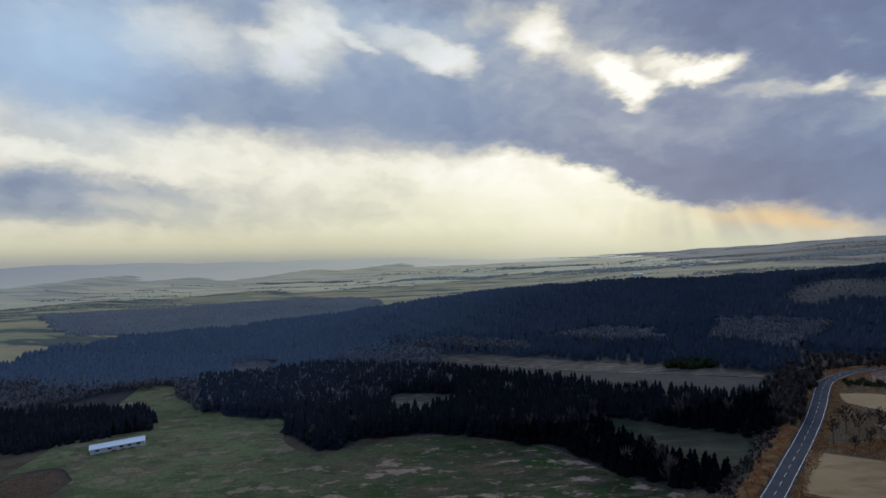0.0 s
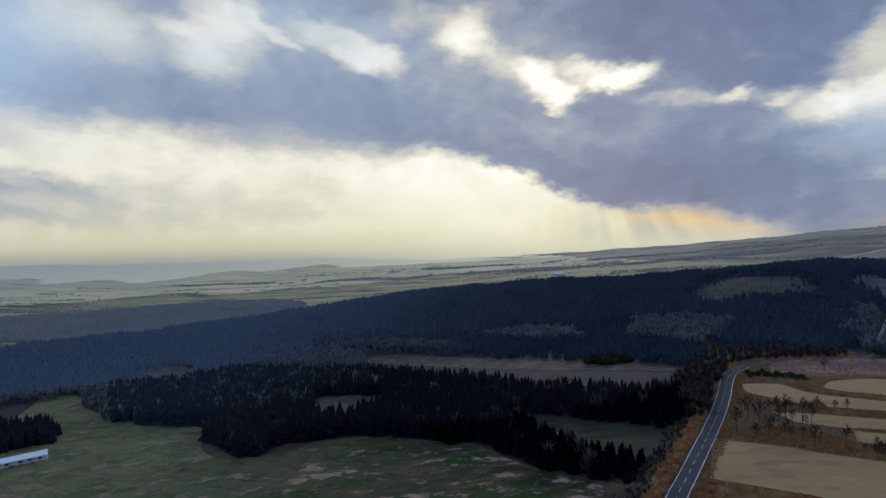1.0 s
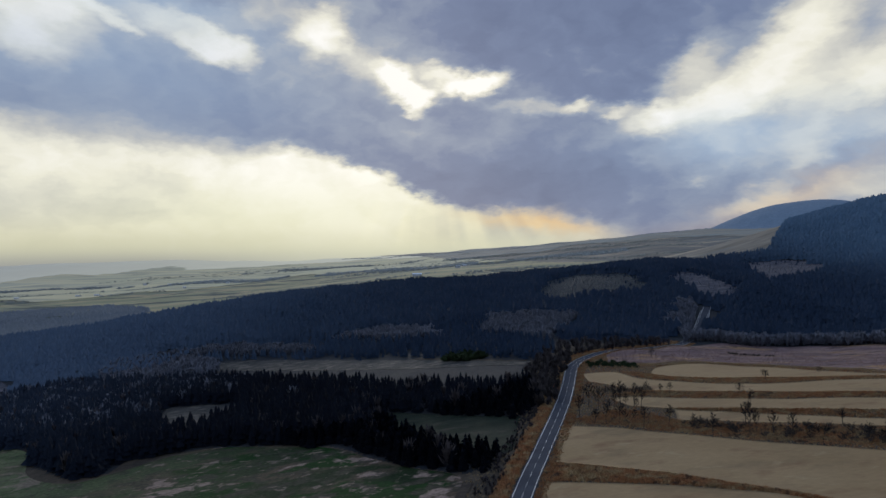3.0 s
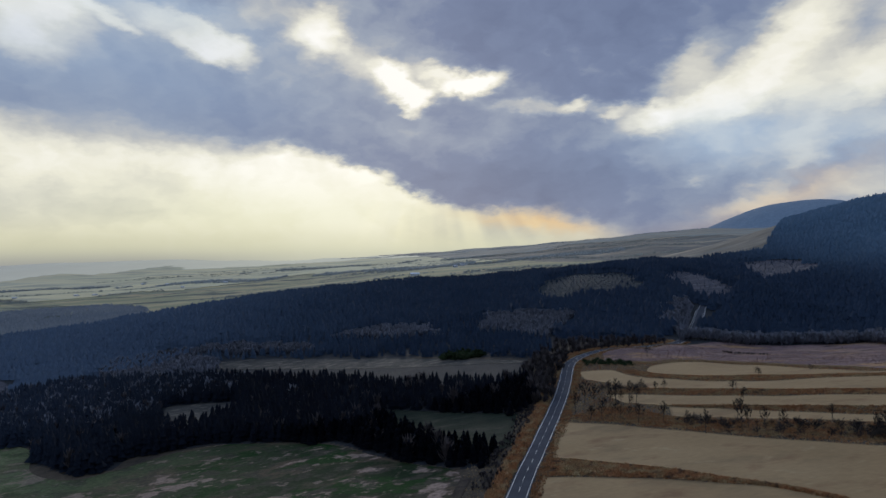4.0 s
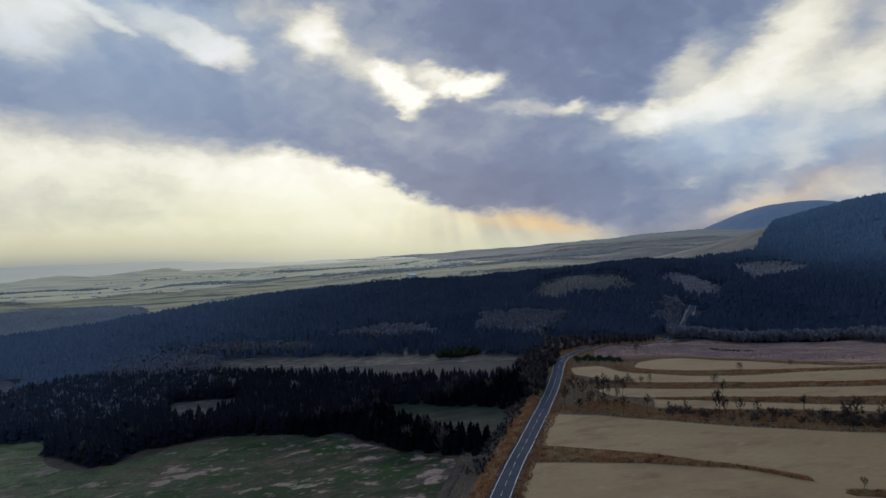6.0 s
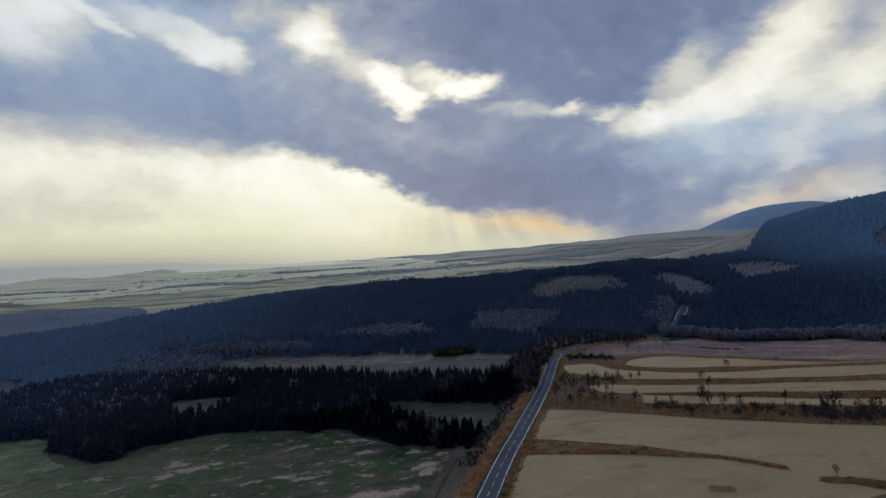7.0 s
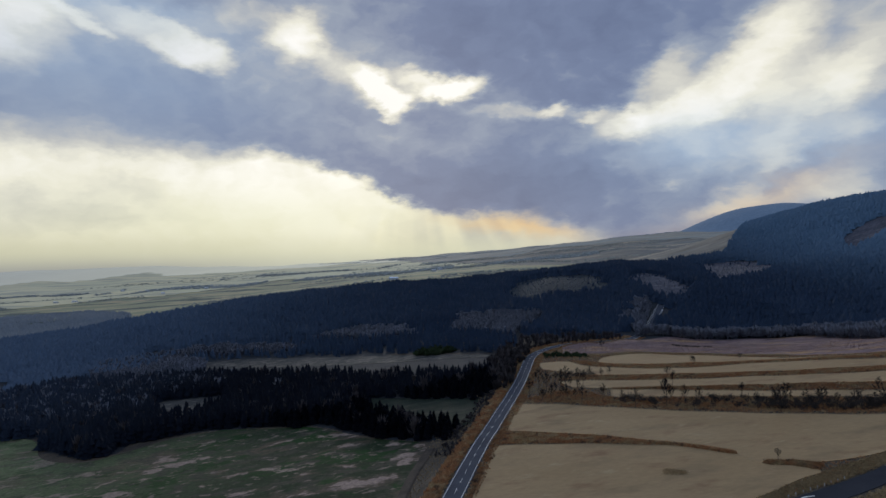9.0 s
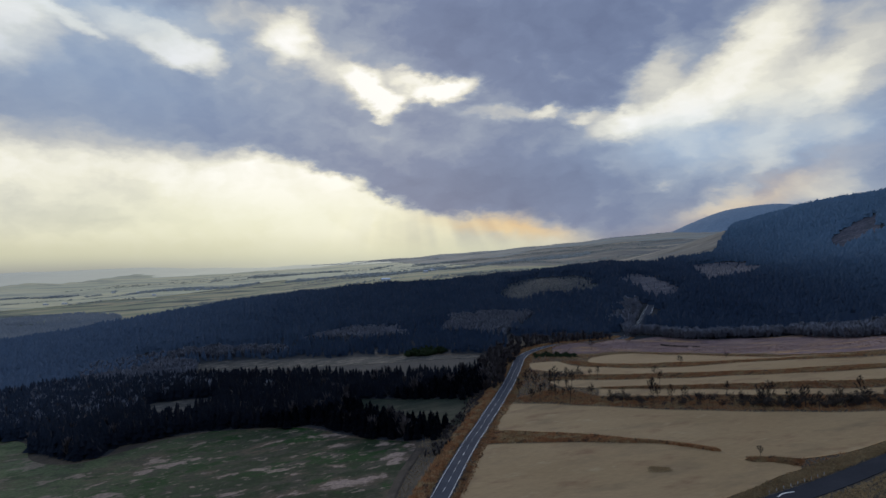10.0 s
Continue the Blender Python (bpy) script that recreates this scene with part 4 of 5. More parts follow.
def tuft_shape(seed, blades=9):
    """A tuft of tall grass one unit high."""
    r = np.random.default_rng(seed)
    verts, faces = [], []
    for i in range(blades):
        a = r.random() * 6.283
        foot = np.array((r.normal(0, 0.25), r.normal(0, 0.25), -0.05))
        tip = foot + np.array((0.45 * math.cos(a) * r.random(), 0.45 * math.sin(a) * r.random(), 0.6 + 0.4 * r.random()))
        side = np.array((-math.sin(a), math.cos(a), 0)) * 0.13
        base = len(verts)
        verts += [tuple(foot - side), tuple(foot + side), tuple(tip)]
        faces.append((base, base + 1, base + 2))
    return np.array(verts), np.array(faces)


def sow(name, shapes, x, y, tall, wide, mat, label, category, sink=0.0, soft=False, canopy=0.0):
    """One mesh with a copy of a shape at every place; canopy: how far its needles face the open sky."""
    x, y = np.asarray(x, dtype=float), np.asarray(y, dtype=float)
    tall, wide = np.broadcast_to(tall, x.shape), np.broadcast_to(wide, x.shape)
    z = land(x, y) - sink
    pick, spin = rng.integers(0, len(shapes), len(x)), rng.random(len(x)) * 6.283
    vs, fs, ns, base = [], [], [], 0
    for k, (v, f) in enumerate(shapes):
        at = np.nonzero(pick == k)[0]
        if not len(at):
            continue
        c, s = np.cos(spin[at])[:, None], np.sin(spin[at])[:, None]
        px = (v[None, :, 0] * c - v[None, :, 1] * s) * wide[at, None] + x[at, None]
        py = (v[None, :, 0] * s + v[None, :, 1] * c) * wide[at, None] + y[at, None]
        pz = v[None, :, 2] * tall[at, None] + z[at, None]
        vs.append(np.dstack([px, py, pz]).reshape(-1, 3))
        fs.append((f[None] + base + (np.arange(len(at)) * len(v))[:, None, None]).reshape(-1, 3))
        base += len(at) * len(v)
        out = v / (np.linalg.norm(v[:, :2], axis=1)[:, None] + 0.02) * (1, 1, 0)
        ns.append(np.dstack([out[None, :, 0] * c - out[None, :, 1] * s, out[None, :, 0] * s + out[None, :, 1] * c, np.broadcast_to(canopy, (len(at), len(v)))]).reshape(-1, 3))
    me = mesh_arrays(name, np.vstack(vs), np.vstack(fs))
    me.materials.append(mat)
    if soft:
        me.polygons.foreach_set("use_smooth", np.ones(len(me.polygons), dtype=bool))
    if canopy:
        facing = np.vstack(ns)
        me.normals_split_custom_set_from_vertices(facing / np.linalg.norm(facing, axis=1)[:, None])
    return tagged(new(name, me), label, category, "", "stuff")


def plant(outline, step, gaps=(), ragged=0.0):
    """Jittered places inside an outline."""
    p = np.array(outline)
    x, y = np.meshgrid(np.arange(p[:, 0].min(), p[:, 0].max(), step), np.arange(p[:, 1].min(), p[:, 1].max(), step))
    x = x.ravel() + rng.uniform(-0.45, 0.45, x.size) * step
    y = y.ravel() + rng.uniform(-0.45, 0.45, y.size) * step
    wx = x + ragged * (np.sin(y / 17 + x / 29) + 0.7 * np.sin(y / 6.1 - x / 8.3))
    wy = y + ragged * (np.sin(x / 13 - y / 31) + 0.7 * np.sin(x / 5.3 + y / 7.7))
    keep = inside(outline, wx, wy)
    for g in gaps:
        keep &= ~inside(g, wx, wy)
    return x[keep], y[keep]


def between(edge_a, edge_b, count):
    """Random places between two lines."""
    a, b = curve_points(edge_a, 300), curve_points(edge_b, 300)
    i, t = rng.integers(0, 300, count), rng.random(count)[:, None]
    p = a[i] * (1 - t) + b[i] * t + rng.normal(0, 0.4, (count, 2))
    return p[:, 0], p[:, 1]


# the wood west of the road: its nearest trees stand singly, the rest is one mass
near_shapes = [conifer_shape(9, 11, s, 0.29) for s in range(4)]
mid_shapes = [conifer_shape(5, 8, 20 + s, 0.22) for s in range(4)]
far_shapes = [conifer_shape(2, 6, 40 + s, 0.24) for s in range(5)]
wx, wy = plant(NEAR_WOOD, 3.9, (GLADE_WEST, GLADE_EAST, GLADE_FAR), 2.0)
order = np.argsort(wy - 0.55 * np.abs(wx + 40) * (wx > -40) + 40 * (wx < -100))
single, rest = order[:280], order[280:]
crown_meshes = [mesh_arrays("crown", v * (1, 1, 1), f) for v, f in near_shapes]
trunk_v, trunk_f = [], []
tube(trunk_v, trunk_f, (0, 0, -0.03), (0, 0, 0.75), 0.014, 0.004, 6)
trunk_mesh = mesh_arrays("trunk", np.array(trunk_v), np.array(trunk_f))
trunk_mesh.materials.append(M_BARK)
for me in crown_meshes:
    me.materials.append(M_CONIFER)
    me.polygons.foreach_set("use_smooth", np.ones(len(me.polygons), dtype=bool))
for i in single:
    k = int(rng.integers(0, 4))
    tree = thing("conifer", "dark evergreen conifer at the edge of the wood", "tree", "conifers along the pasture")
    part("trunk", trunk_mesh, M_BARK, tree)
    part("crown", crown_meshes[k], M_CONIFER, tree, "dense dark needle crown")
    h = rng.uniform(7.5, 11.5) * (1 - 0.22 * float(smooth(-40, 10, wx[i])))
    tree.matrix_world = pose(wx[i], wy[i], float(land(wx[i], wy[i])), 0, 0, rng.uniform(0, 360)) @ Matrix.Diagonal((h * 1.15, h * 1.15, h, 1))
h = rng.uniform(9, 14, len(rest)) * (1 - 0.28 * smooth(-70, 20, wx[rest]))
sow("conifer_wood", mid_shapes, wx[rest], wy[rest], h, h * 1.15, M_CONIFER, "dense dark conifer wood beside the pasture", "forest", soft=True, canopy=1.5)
bx, by = plant(BARN_WOOD, 4.2, (), 3.0)
h = rng.uniform(5, 10.5, len(bx))
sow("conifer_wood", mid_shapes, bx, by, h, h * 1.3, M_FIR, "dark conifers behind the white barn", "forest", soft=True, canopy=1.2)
bx, by = plant(BELT, 5.5, (), 5.0)
h = rng.uniform(5, 11, len(bx))
sow("conifer_wood", mid_shapes, bx, by, h, h * 1.1, M_FARWOOD, "belt of dark conifers behind the pale field", "forest", soft=True, canopy=1.2)
gaps = (CUT_WEST, CUT_MID, CUT_EAST, SCAR, PATCH_WEST, PATCH_MID)
bx, by = plant(RIDGE, 4.5, gaps, 6.0)
keep = (by < 1330) & (bx < 1000)
bx, by = bx[keep], by[keep]
h = rng.uniform(7.0, 11.5, len(bx)) * (1 + 0.16 * np.sin(bx / 31) * np.sin(by / 43) + 0.16 * np.sin(bx / 9.5 + by / 17) * np.sin(by / 13))
h += 4.5 * smooth(820, 930, by) * smooth(-120, 20, bx) * (1 - smooth(360, 470, bx))
# the steep hill takes the needles with blue haze painted in
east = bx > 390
for where, mat, label in ((east, M_HAZEDHILL, "conifer forest on the steep hill, tinted blue for haze"), (~east, M_FARWOOD, "dark conifer forest over the falling ridge, tinted blue for haze")):
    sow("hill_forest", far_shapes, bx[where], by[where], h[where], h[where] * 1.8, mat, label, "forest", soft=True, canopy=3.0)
VALE = [(-1180, 1010), (-1035, 1104), (-966, 1158), (-943, 1252), (-873, 1362), (-792, 1410), (-668, 1393), (-555, 1276), (-500, 1180), (-430, 1060), (-560, 950), (-700, 790), (-824, 756), (-1000, 880)]
STRIP = [(-720, 1150), (-690, 1190), (-610, 1215), (-590, 1195), (-640, 1160)]
bx, by = plant(VALE, 5.5, (STRIP,), 9.0)
h = rng.uniform(4.5, 8, len(bx))
sow("hill_forest", far_shapes, bx, by, h, h * 2.2, M_HAZEVALE, "wood in the vale behind the ridge, grey-blue for haze", "forest", soft=True, canopy=3.0)
INFILL = [(-330, 708), (-226, 672), (-150, 645), (-95, 612), (-40, 566), (17, 518), (66, 486), (95, 500), (90, 557), (45, 621), (60, 718), (-10, 700), (-110, 705), (-200, 716)]
bx, by = plant(INFILL, 5.5, (PATCH_WEST, PATCH_MID, BELT, [(-300, 668), (-210, 680), (-110, 640), (-110, 660), (-200, 712), (-290, 705)]), 4.0)
h = rng.uniform(5, 10, len(bx))
sow("conifer_wood", mid_shapes, bx, by, h, h * 1.3, M_FARWOOD, "low dark conifers between pale field and ridge", "forest", soft=True, canopy=1.2)
bx, by = plant(LOWER_WOOD, 4.5, (GLADE_FAR,), 6.0)
h = rng.uniform(6, 9.5, len(bx))
sow("hill_forest", far_shapes, bx, by, h, h * 1.8, M_FARWOOD, "conifer forest in the valley, tinted pale blue for haze", "forest", soft=True, canopy=3.0)

fir_mesh = mesh_arrays("crown", *conifer_shape(9, 11, 3, 0.19))
for x, y, h in ((-343, 399, 14), (-348, 396, 12.5), (-355, 392, 11)):
    tree = thing("conifer", "tall pointed conifer standing behind the barn", "tree", "conifers by the barn")
    part("trunk", trunk_mesh, M_BARK, tree)
    part("crown", fir_mesh, M_FIR, tree, "pointed dark crown")
    tree.matrix_world = pose(x, y, float(land(x, y)), 0, 0, 40 * h) @ Matrix.Diagonal((h, h, h, 1))

# young trees and scrub that break the edges of the clearings
for outline in (CUT_WEST, CUT_MID, CUT_EAST):
    rim = curve_points(outline + outline[:1], 160)
    at = rng.integers(0, 160, 150)
    mid = np.mean(outline, axis=0)
    deep = rng.random(150)[:, None] ** 2.5 * 0.32
    p = rim[at] * (1 - deep) + mid * deep + rng.normal(0, 4, (150, 2))
    h = rng.uniform(1.5, 5.0, 150)
    sow("young_conifers", far_shapes, p[:, 0], p[:, 1], h, h * 1.5, M_FARWOOD, "scattered young conifers on the felled slope", "trees", soft=True)

# leafless woodland
brush = [brush_shape(s) for s in range(5)]
bx, by = plant([(-330, 708), (-205, 662), (-190, 605), (-215, 592), (-310, 640)], 3.6, (), 3.0)
h = rng.uniform(4, 8, len(bx))
sow("leafless_wood", brush, bx, by, h, h * 1.1, M_GREYBLUE, "grey leafless woodland at the end of the pale field", "woodland")
for outline, step, label in ((PATCH_WEST, 3.5, "grey leafless woodland below the ridge"), (PATCH_MID, 3.5, "grey leafless woodland in the hollow"),
                             ([(42, 352), (50, 348), (72, 408), (84, 452), (92, 476), (70, 482), (58, 450), (54, 400)], 4.6, "brown leafless trees between wood and road"),
                             ([(205, 552), (243, 544), (299, 549), (352, 538), (352, 482), (352, 430), (420, 400), (520, 400), (520, 450), (400, 500), (372, 545), (330, 566), (250, 566), (215, 570)], 3.4, "grey leafless trees along the forest foot"),
                             ([(215, 575), (235, 600), (262, 660), (285, 712), (270, 716), (240, 694), (216, 625)], 3.6, "grey leafless trees beside the far road"),
                             ([(-300, 668), (-210, 680), (-110, 640), (-110, 660), (-200, 712), (-290, 705)], 3.6, "grey leafless woodland above the pale field"),
                             ([(-484, 520), (-440, 548), (-392, 500), (-335, 455), (-330, 470), (-420, 562), (-470, 565), (-520, 540)], 5.0, "dim leafless trees above the pasture"),
                             ([(-800, 480), (-620, 450), (-530, 450), (-486, 515), (-525, 545), (-620, 560), (-745, 545)], 5.0, "hazy grey woodland beyond the barn"),
                             ([(95, 478), (118, 500), (190, 532), (190, 556), (110, 540), (66, 500)], 6.5, "dark leafless trees along the valley road")):
    bx, by = plant(outline, step, (), 2.0)
    h = rng.uniform(4, 8.5, len(bx)) * (1.3 if "forest foot" in label else 1.0)
    sow("leafless_wood", brush, bx, by, h, h * 1.1, M_BROWNWOOD if label.startswith(("brown", "dark")) else M_GREYBLUE, label, "woodland")
bx, by = plant(NEAR_WOOD, 22.0, (GLADE_WEST, GLADE_EAST), 2.0)
h = rng.uniform(9, 13, len(bx))
sow("leafless_wood", brush, bx, by, h, h * 0.9, M_BROWNWOOD, "leafless broadleaf trees scattered among the conifers", "woodland")

bx, by = plant(NEAR_WOOD, 11.0, (GLADE_WEST, GLADE_EAST), 2.0)
end = (bx + rng.normal(0, 40, len(bx)) < -150) & (by > 440)
h = rng.uniform(9, 13, int(end.sum()))
sow("leafless_wood", brush, bx[end], by[end], h, h * 1.1, M_GREYBLUE, "grey leafless trees in the end of the conifer wood", "woodland")

# single leafless trees between the terraces
bare_models = [bare_shape(s, 0.27 + 0.05 * (s % 3), 13, 1, 0.34 + 0.03 * (s % 2), 0.0080) for s in range(5)] + [bare_shape(9, 0.50, 14, 1, 0.22, 0.009)]
bare_meshes = []
for (tv, tf), (cv, cf) in bare_models:
    a, b = mesh_arrays("trunk", tv, tf), mesh_arrays("crown", cv, cf)
    a.materials.append(M_BARK)
    b.materials.append(M_TWIG)
    bare_meshes.append((a, b))


def bare_tree(x, y, tall, k, wide=1.0, label="leafless broadleaf tree with a dark twiggy crown"):
    tree = thing("bare_tree", label, "tree", "leafless trees between the fields")
    part("trunk", bare_meshes[k][0], M_BARK, tree)
    part("crown", bare_meshes[k][1], M_TWIG, tree, "fine leafless branches")
    tree.matrix_world = pose(x, y, float(land(x, y)), 0, 0, rng.uniform(0, 360)) @ Matrix.Diagonal((tall * wide, tall * wide, tall, 1))
    return tree


# slim trees on the banks near the road, then those of the hedge belt and the terraces: place, height, form, width
ROADSIDE_TREES = [
    (62, 335, 11.1, 0, 0.9), (70, 348, 12.2, 1, 0.8), (73, 342, 11.9, 2, 0.7), (70, 320, 9.3, 3, 0.8), (81, 343, 7.6, 4, 0.8), (85, 347, 12.1, 0, 0.9),
    (86, 342, 7.1, 1, 0.7), (77, 323, 6.6, 2, 1.0), (90, 342, 11.4, 3, 0.8), (92, 338, 11.0, 4, 0.7), (103, 362, 7.0, 0, 0.9), (83, 310, 8.7, 1, 0.9),
    (93, 308, 8.9, 2, 0.8), (113, 357, 6.3, 3, 1.0), (109, 358, 5.7, 4, 0.9), (72, 366, 6.5, 3, 1.1), (66, 323, 6.9, 0, 0.9)]
BELT_TREES = [
    (101, 286, 10.2, 0, 0.7), (100, 300, 6.1, 3, 1.1), (141, 342, 6.2, 5, 0.8), (118, 294, 10.9, 1, 0.7), (133, 318, 8.5, 2, 0.7), (116, 287, 12.6, 3, 0.6),
    (118, 286, 10.1, 4, 0.6), (123, 283, 9.4, 0, 0.7), (126, 276, 9.7, 1, 0.6), (131, 271, 6.8, 5, 0.9), (135, 271, 5.8, 2, 0.8), (152, 286, 6.0, 3, 0.8),
    (145, 262, 7.6, 4, 0.7), (154, 260, 10.0, 5, 0.7), (151, 260, 6.3, 0, 0.9), (148, 260, 5.5, 1, 0.9), (171, 373, 5.1, 5, 1.2), (204, 380, 4.0, 5, 0.9),
    (146, 468, 8.1, 0, 1.0), (161.4, 268, 8.5, 5, 0.8), (165.4, 249.7, 9.5, 1, 0.9), (175.5, 243.8, 9.0, 2, 0.9), (189.5, 249, 10.0, 3, 0.8), (183.2, 238, 8.5, 4, 0.9), (149.8, 283, 6.5, 0, 0.8),
    (161.6, 254.6, 8.0, 0, 0.9), (168.2, 245.2, 7.5, 3, 1.0), (196, 236, 8.0, 1, 0.9), (206, 228, 9.0, 2, 0.8)]
for x, y, tall, k, wide in ROADSIDE_TREES:
    bare_tree(x, y, tall, k, wide, "slim leafless tree on the rusty bank")
for x, y, tall, k, wide in BELT_TREES:
    bare_tree(x, y, tall, k, wide, "low spreading leafless tree on the terrace bank" if k == 5 else "leafless broadleaf tree with a dark twiggy crown")
bare_tree(118, 205.2, 4.5, 2, 1.0, "small leafless sapling at the field corner")
for x, y in zip(*between([(66, 325), (72, 350), (84, 372)], [(84, 314), (90, 338), (104, 362)], 12)):
    bare_tree(x, y, rng.uniform(4.0, 7), int(rng.integers(0, 5)), rng.uniform(0.7, 0.9), "thin leafless sapling on the rusty bank")
for x, y in zip(*between([(150, 262), (178, 244), (215, 224)], [(158, 272), (190, 252), (225, 234)], 12)):
    bare_tree(x, y, rng.uniform(3.5, 6), int(rng.integers(0, 5)), rng.uniform(0.8, 1.0))
for x, y in zip(*between([(52, 360), (60, 395), (66, 425)], [(56, 358), (65, 392), (72, 424)], 16)):
    bare_tree(x, y, rng.uniform(5, 8), int(rng.integers(0, 5)), rng.uniform(0.7, 0.9), "leafless roadside tree on the bank")

# bushes of the hedge belt
bush_models = [bare_shape(30 + s, 0.36, 15, 5, 0.08, 0.010) for s in range(3)]
bush_meshes = []
for (tv, tf), (cv, cf) in bush_models:
    a, b = mesh_arrays("stem", tv, tf), mesh_arrays("crown", cv, cf)
    a.materials.append(M_BUSH)
    b.materials.append(M_BUSH)
    bush_meshes.append((a, b))


def bush(x, y, tall, k):
    ob = thing("bush", "leafless brown bush in the hedge belt", "bush", "bushes of the hedge belt")
    part("stem", bush_meshes[k][0], M_BARK, ob)
    part("crown", bush_meshes[k][1], M_TWIG, ob)
    ob.matrix_world = pose(x, y, float(land(x, y)), 0, 0, rng.uniform(0, 360)) @ Matrix.Diagonal((tall * 1.3, tall * 1.3, tall, 1))


for x, y in zip(*between([(92, 300), (115, 283), (134, 268), (178, 241), (225, 215)], [(100, 309), (122, 293), (146, 280), (192, 251), (234, 227)], 120)):
    bush(x, y, rng.uniform(1.6, 4.4), int(rng.integers(0, 3)))
for x, y in zip(*between([(146, 259), (165, 247), (183, 237), (215, 219)], [(154, 267), (171, 255), (189, 245), (221, 227)], 90)):
    bush(x, y, rng.uniform(2.5, 5.0), int(rng.integers(0, 3)))
for x, y in zip(*between([(84, 372), (104, 366)], [(90, 380), (112, 366)], 14)):
    bush(x, y, rng.uniform(2, 3.5), int(rng.integers(0, 3)))

# evergreen shrubs at the bend and by the pale field
shrubs = [shrub_shape(s) for s in range(4)]
bx, by = between([(96, 446), (112, 442), (124, 430)], [(100, 462), (116, 458), (128, 444)], 80)
h = rng.uniform(1.0, 2.6, len(bx))
sow("evergreen_thicket", shrubs, bx, by, h, h * 1.2, M_SHRUB, "green bamboo-like thicket at the road bend", "thicket")
bx, by = between([(5, 512), (20, 500)], [(20, 530), (45, 508)], 45)
h = rng.uniform(3, 6, len(bx))
sow("evergreen_thicket", shrubs, bx, by, h, h * 1.1, M_SHRUB, "green broadleaf clump at the end of the pale field", "thicket")

# ---- tall grass on the banks and verges ----
tufts = [tuft_shape(s) for s in range(6)]


def grass(edge_a, edge_b, count, mat, low, high, label):
    x, y = between(edge_a, edge_b, count)
    h = rng.uniform(low, high, count)
    sow("tall_grass", tufts, x, y, h, h * 1.1, mat, label, "grass")


def rough_grass(outline, step, mat, low, high, label):
    """Tall grass wherever nothing else is laid on the ground."""
    x, y = plant(outline, step, SHEETS)
    h = rng.uniform(low, high, len(x))
    sow("tall_grass", tufts, x, y, h, h * 1.1, mat, label, "grass")


EAST_OF_ROAD = np.vstack([offset_line(ROAD, 6.0)[95:285:10], [(140, 470), (125, 500), (190, 470), (250, 370), (300, 320), (300, 250), (300, 238), (240, 219), (165, 197), (126, 185), (60, 166.5), (18, 156)]])
rough_grass(EAST_OF_ROAD, 1.3, M_RUST, 0.35, 0.9, "rust-brown rough grass between road and terraces")
rough_grass(EAST_OF_ROAD, 2.2, M_STRAW, 0.3, 0.8, "straw-coloured rough grass between the terraces")
WEST_OF_ROAD = np.vstack([offset_line(ROAD, -13.0)[70:280:10], offset_line(ROAD, -24.0)[70:280:10][::-1]])
rough_grass(WEST_OF_ROAD, 1.6, M_STRAW, 0.3, 0.8, "dull straw grass west of the road")
rough_grass([(-480, 350), (-386, 346), (-345, 330), (-345, 306), (-330, 270), (-300, 250), (-420, 250)], 2.2, M_STRAW, 0.3, 0.7, "dull rough grass at the pasture corner")
grass([(-338, 308), (-320, 316), (-296, 302)], [(-330, 288), (-302, 278), (-276, 268)], 1500, M_RUST, 0.3, 0.8, "rusty tufts on the bare patch")
grass([(35, 265), (64, 253.5), (92, 237), (107, 222), (110, 217.5)], [(40, 281), (67, 262.7), (85, 246), (100, 229.5), (109.5, 218)], 6500, M_RUST, 0.5, 1.3, "rust-brown tall grass on the bank between hay fields")
grass([(54, 330), (74, 316), (98, 293), (134, 264), (179, 236), (225, 212)], [(84, 342), (92, 326), (102, 310), (148, 282), (196, 250), (232, 232)], 9000, M_RUST, 0.4, 1.1, "rust and straw grass under the hedge belt")
grass([(104, 331), (153, 296), (204, 265), (240, 247)], [(110, 328), (159, 304), (214, 274), (250, 254)], 2600, M_RUST, 0.5, 1.2, "dark rusty grass on a terrace edge")
grass([(86, 366), (130, 341), (168, 323), (229, 296), (280, 274)], [(92, 396), (105, 370), (122, 359), (175, 331), (239, 303), (300, 273)][1:], 4200, M_RUST, 0.5, 1.2, "rusty grass on the bank between terraces")
grass([(110, 424), (118, 398), (157, 366), (217, 351), (300, 310)], [(123, 414), (134, 396), (174, 376), (215, 360), (300, 322)], 3600, M_RUST, 0.5, 1.1, "brown grass on the lower bank")
grass([(112, 448), (140, 440), (168, 448), (198, 424), (228, 372)], [(112, 458), (140, 450), (170, 458), (206, 428), (238, 376)], 2600, M_STRAW, 0.4, 1.0, "straw grass along the heath")
west_verge, east_verge = offset_line(ROAD, -4.3), offset_line(ROAD, 4.2)
near_run = slice(70, 300)
grass(offset_line(ROAD, -5.0)[near_run][::8], offset_line(ROAD, -10.5)[near_run][::8], 10000, M_RUST, 0.6, 1.7, "rust-brown tall grass on the roadside bank")
bx, by = between(offset_line(ROAD, -10.0)[120:270][::8], offset_line(ROAD, -17.0)[120:270][::8], 700)
h = rng.uniform(0.8, 2.4, len(bx))
sow("leafless_scrub", brush, bx, by, h, h * 1.2, M_BROWNWOOD, "dim leafless scrub behind the roadside bank", "scrub")
grass(west_verge[near_run][::8], offset_line(ROAD, -7.5)[near_run][::8], 2500, M_STRAW, 0.4, 1.0, "straw grass along the road edge")
grass(east_verge[near_run][::8], offset_line(ROAD, 8.0)[near_run][::8], 5000, M_RUST, 0.4, 1.0, "rusty grass between road and hay field")
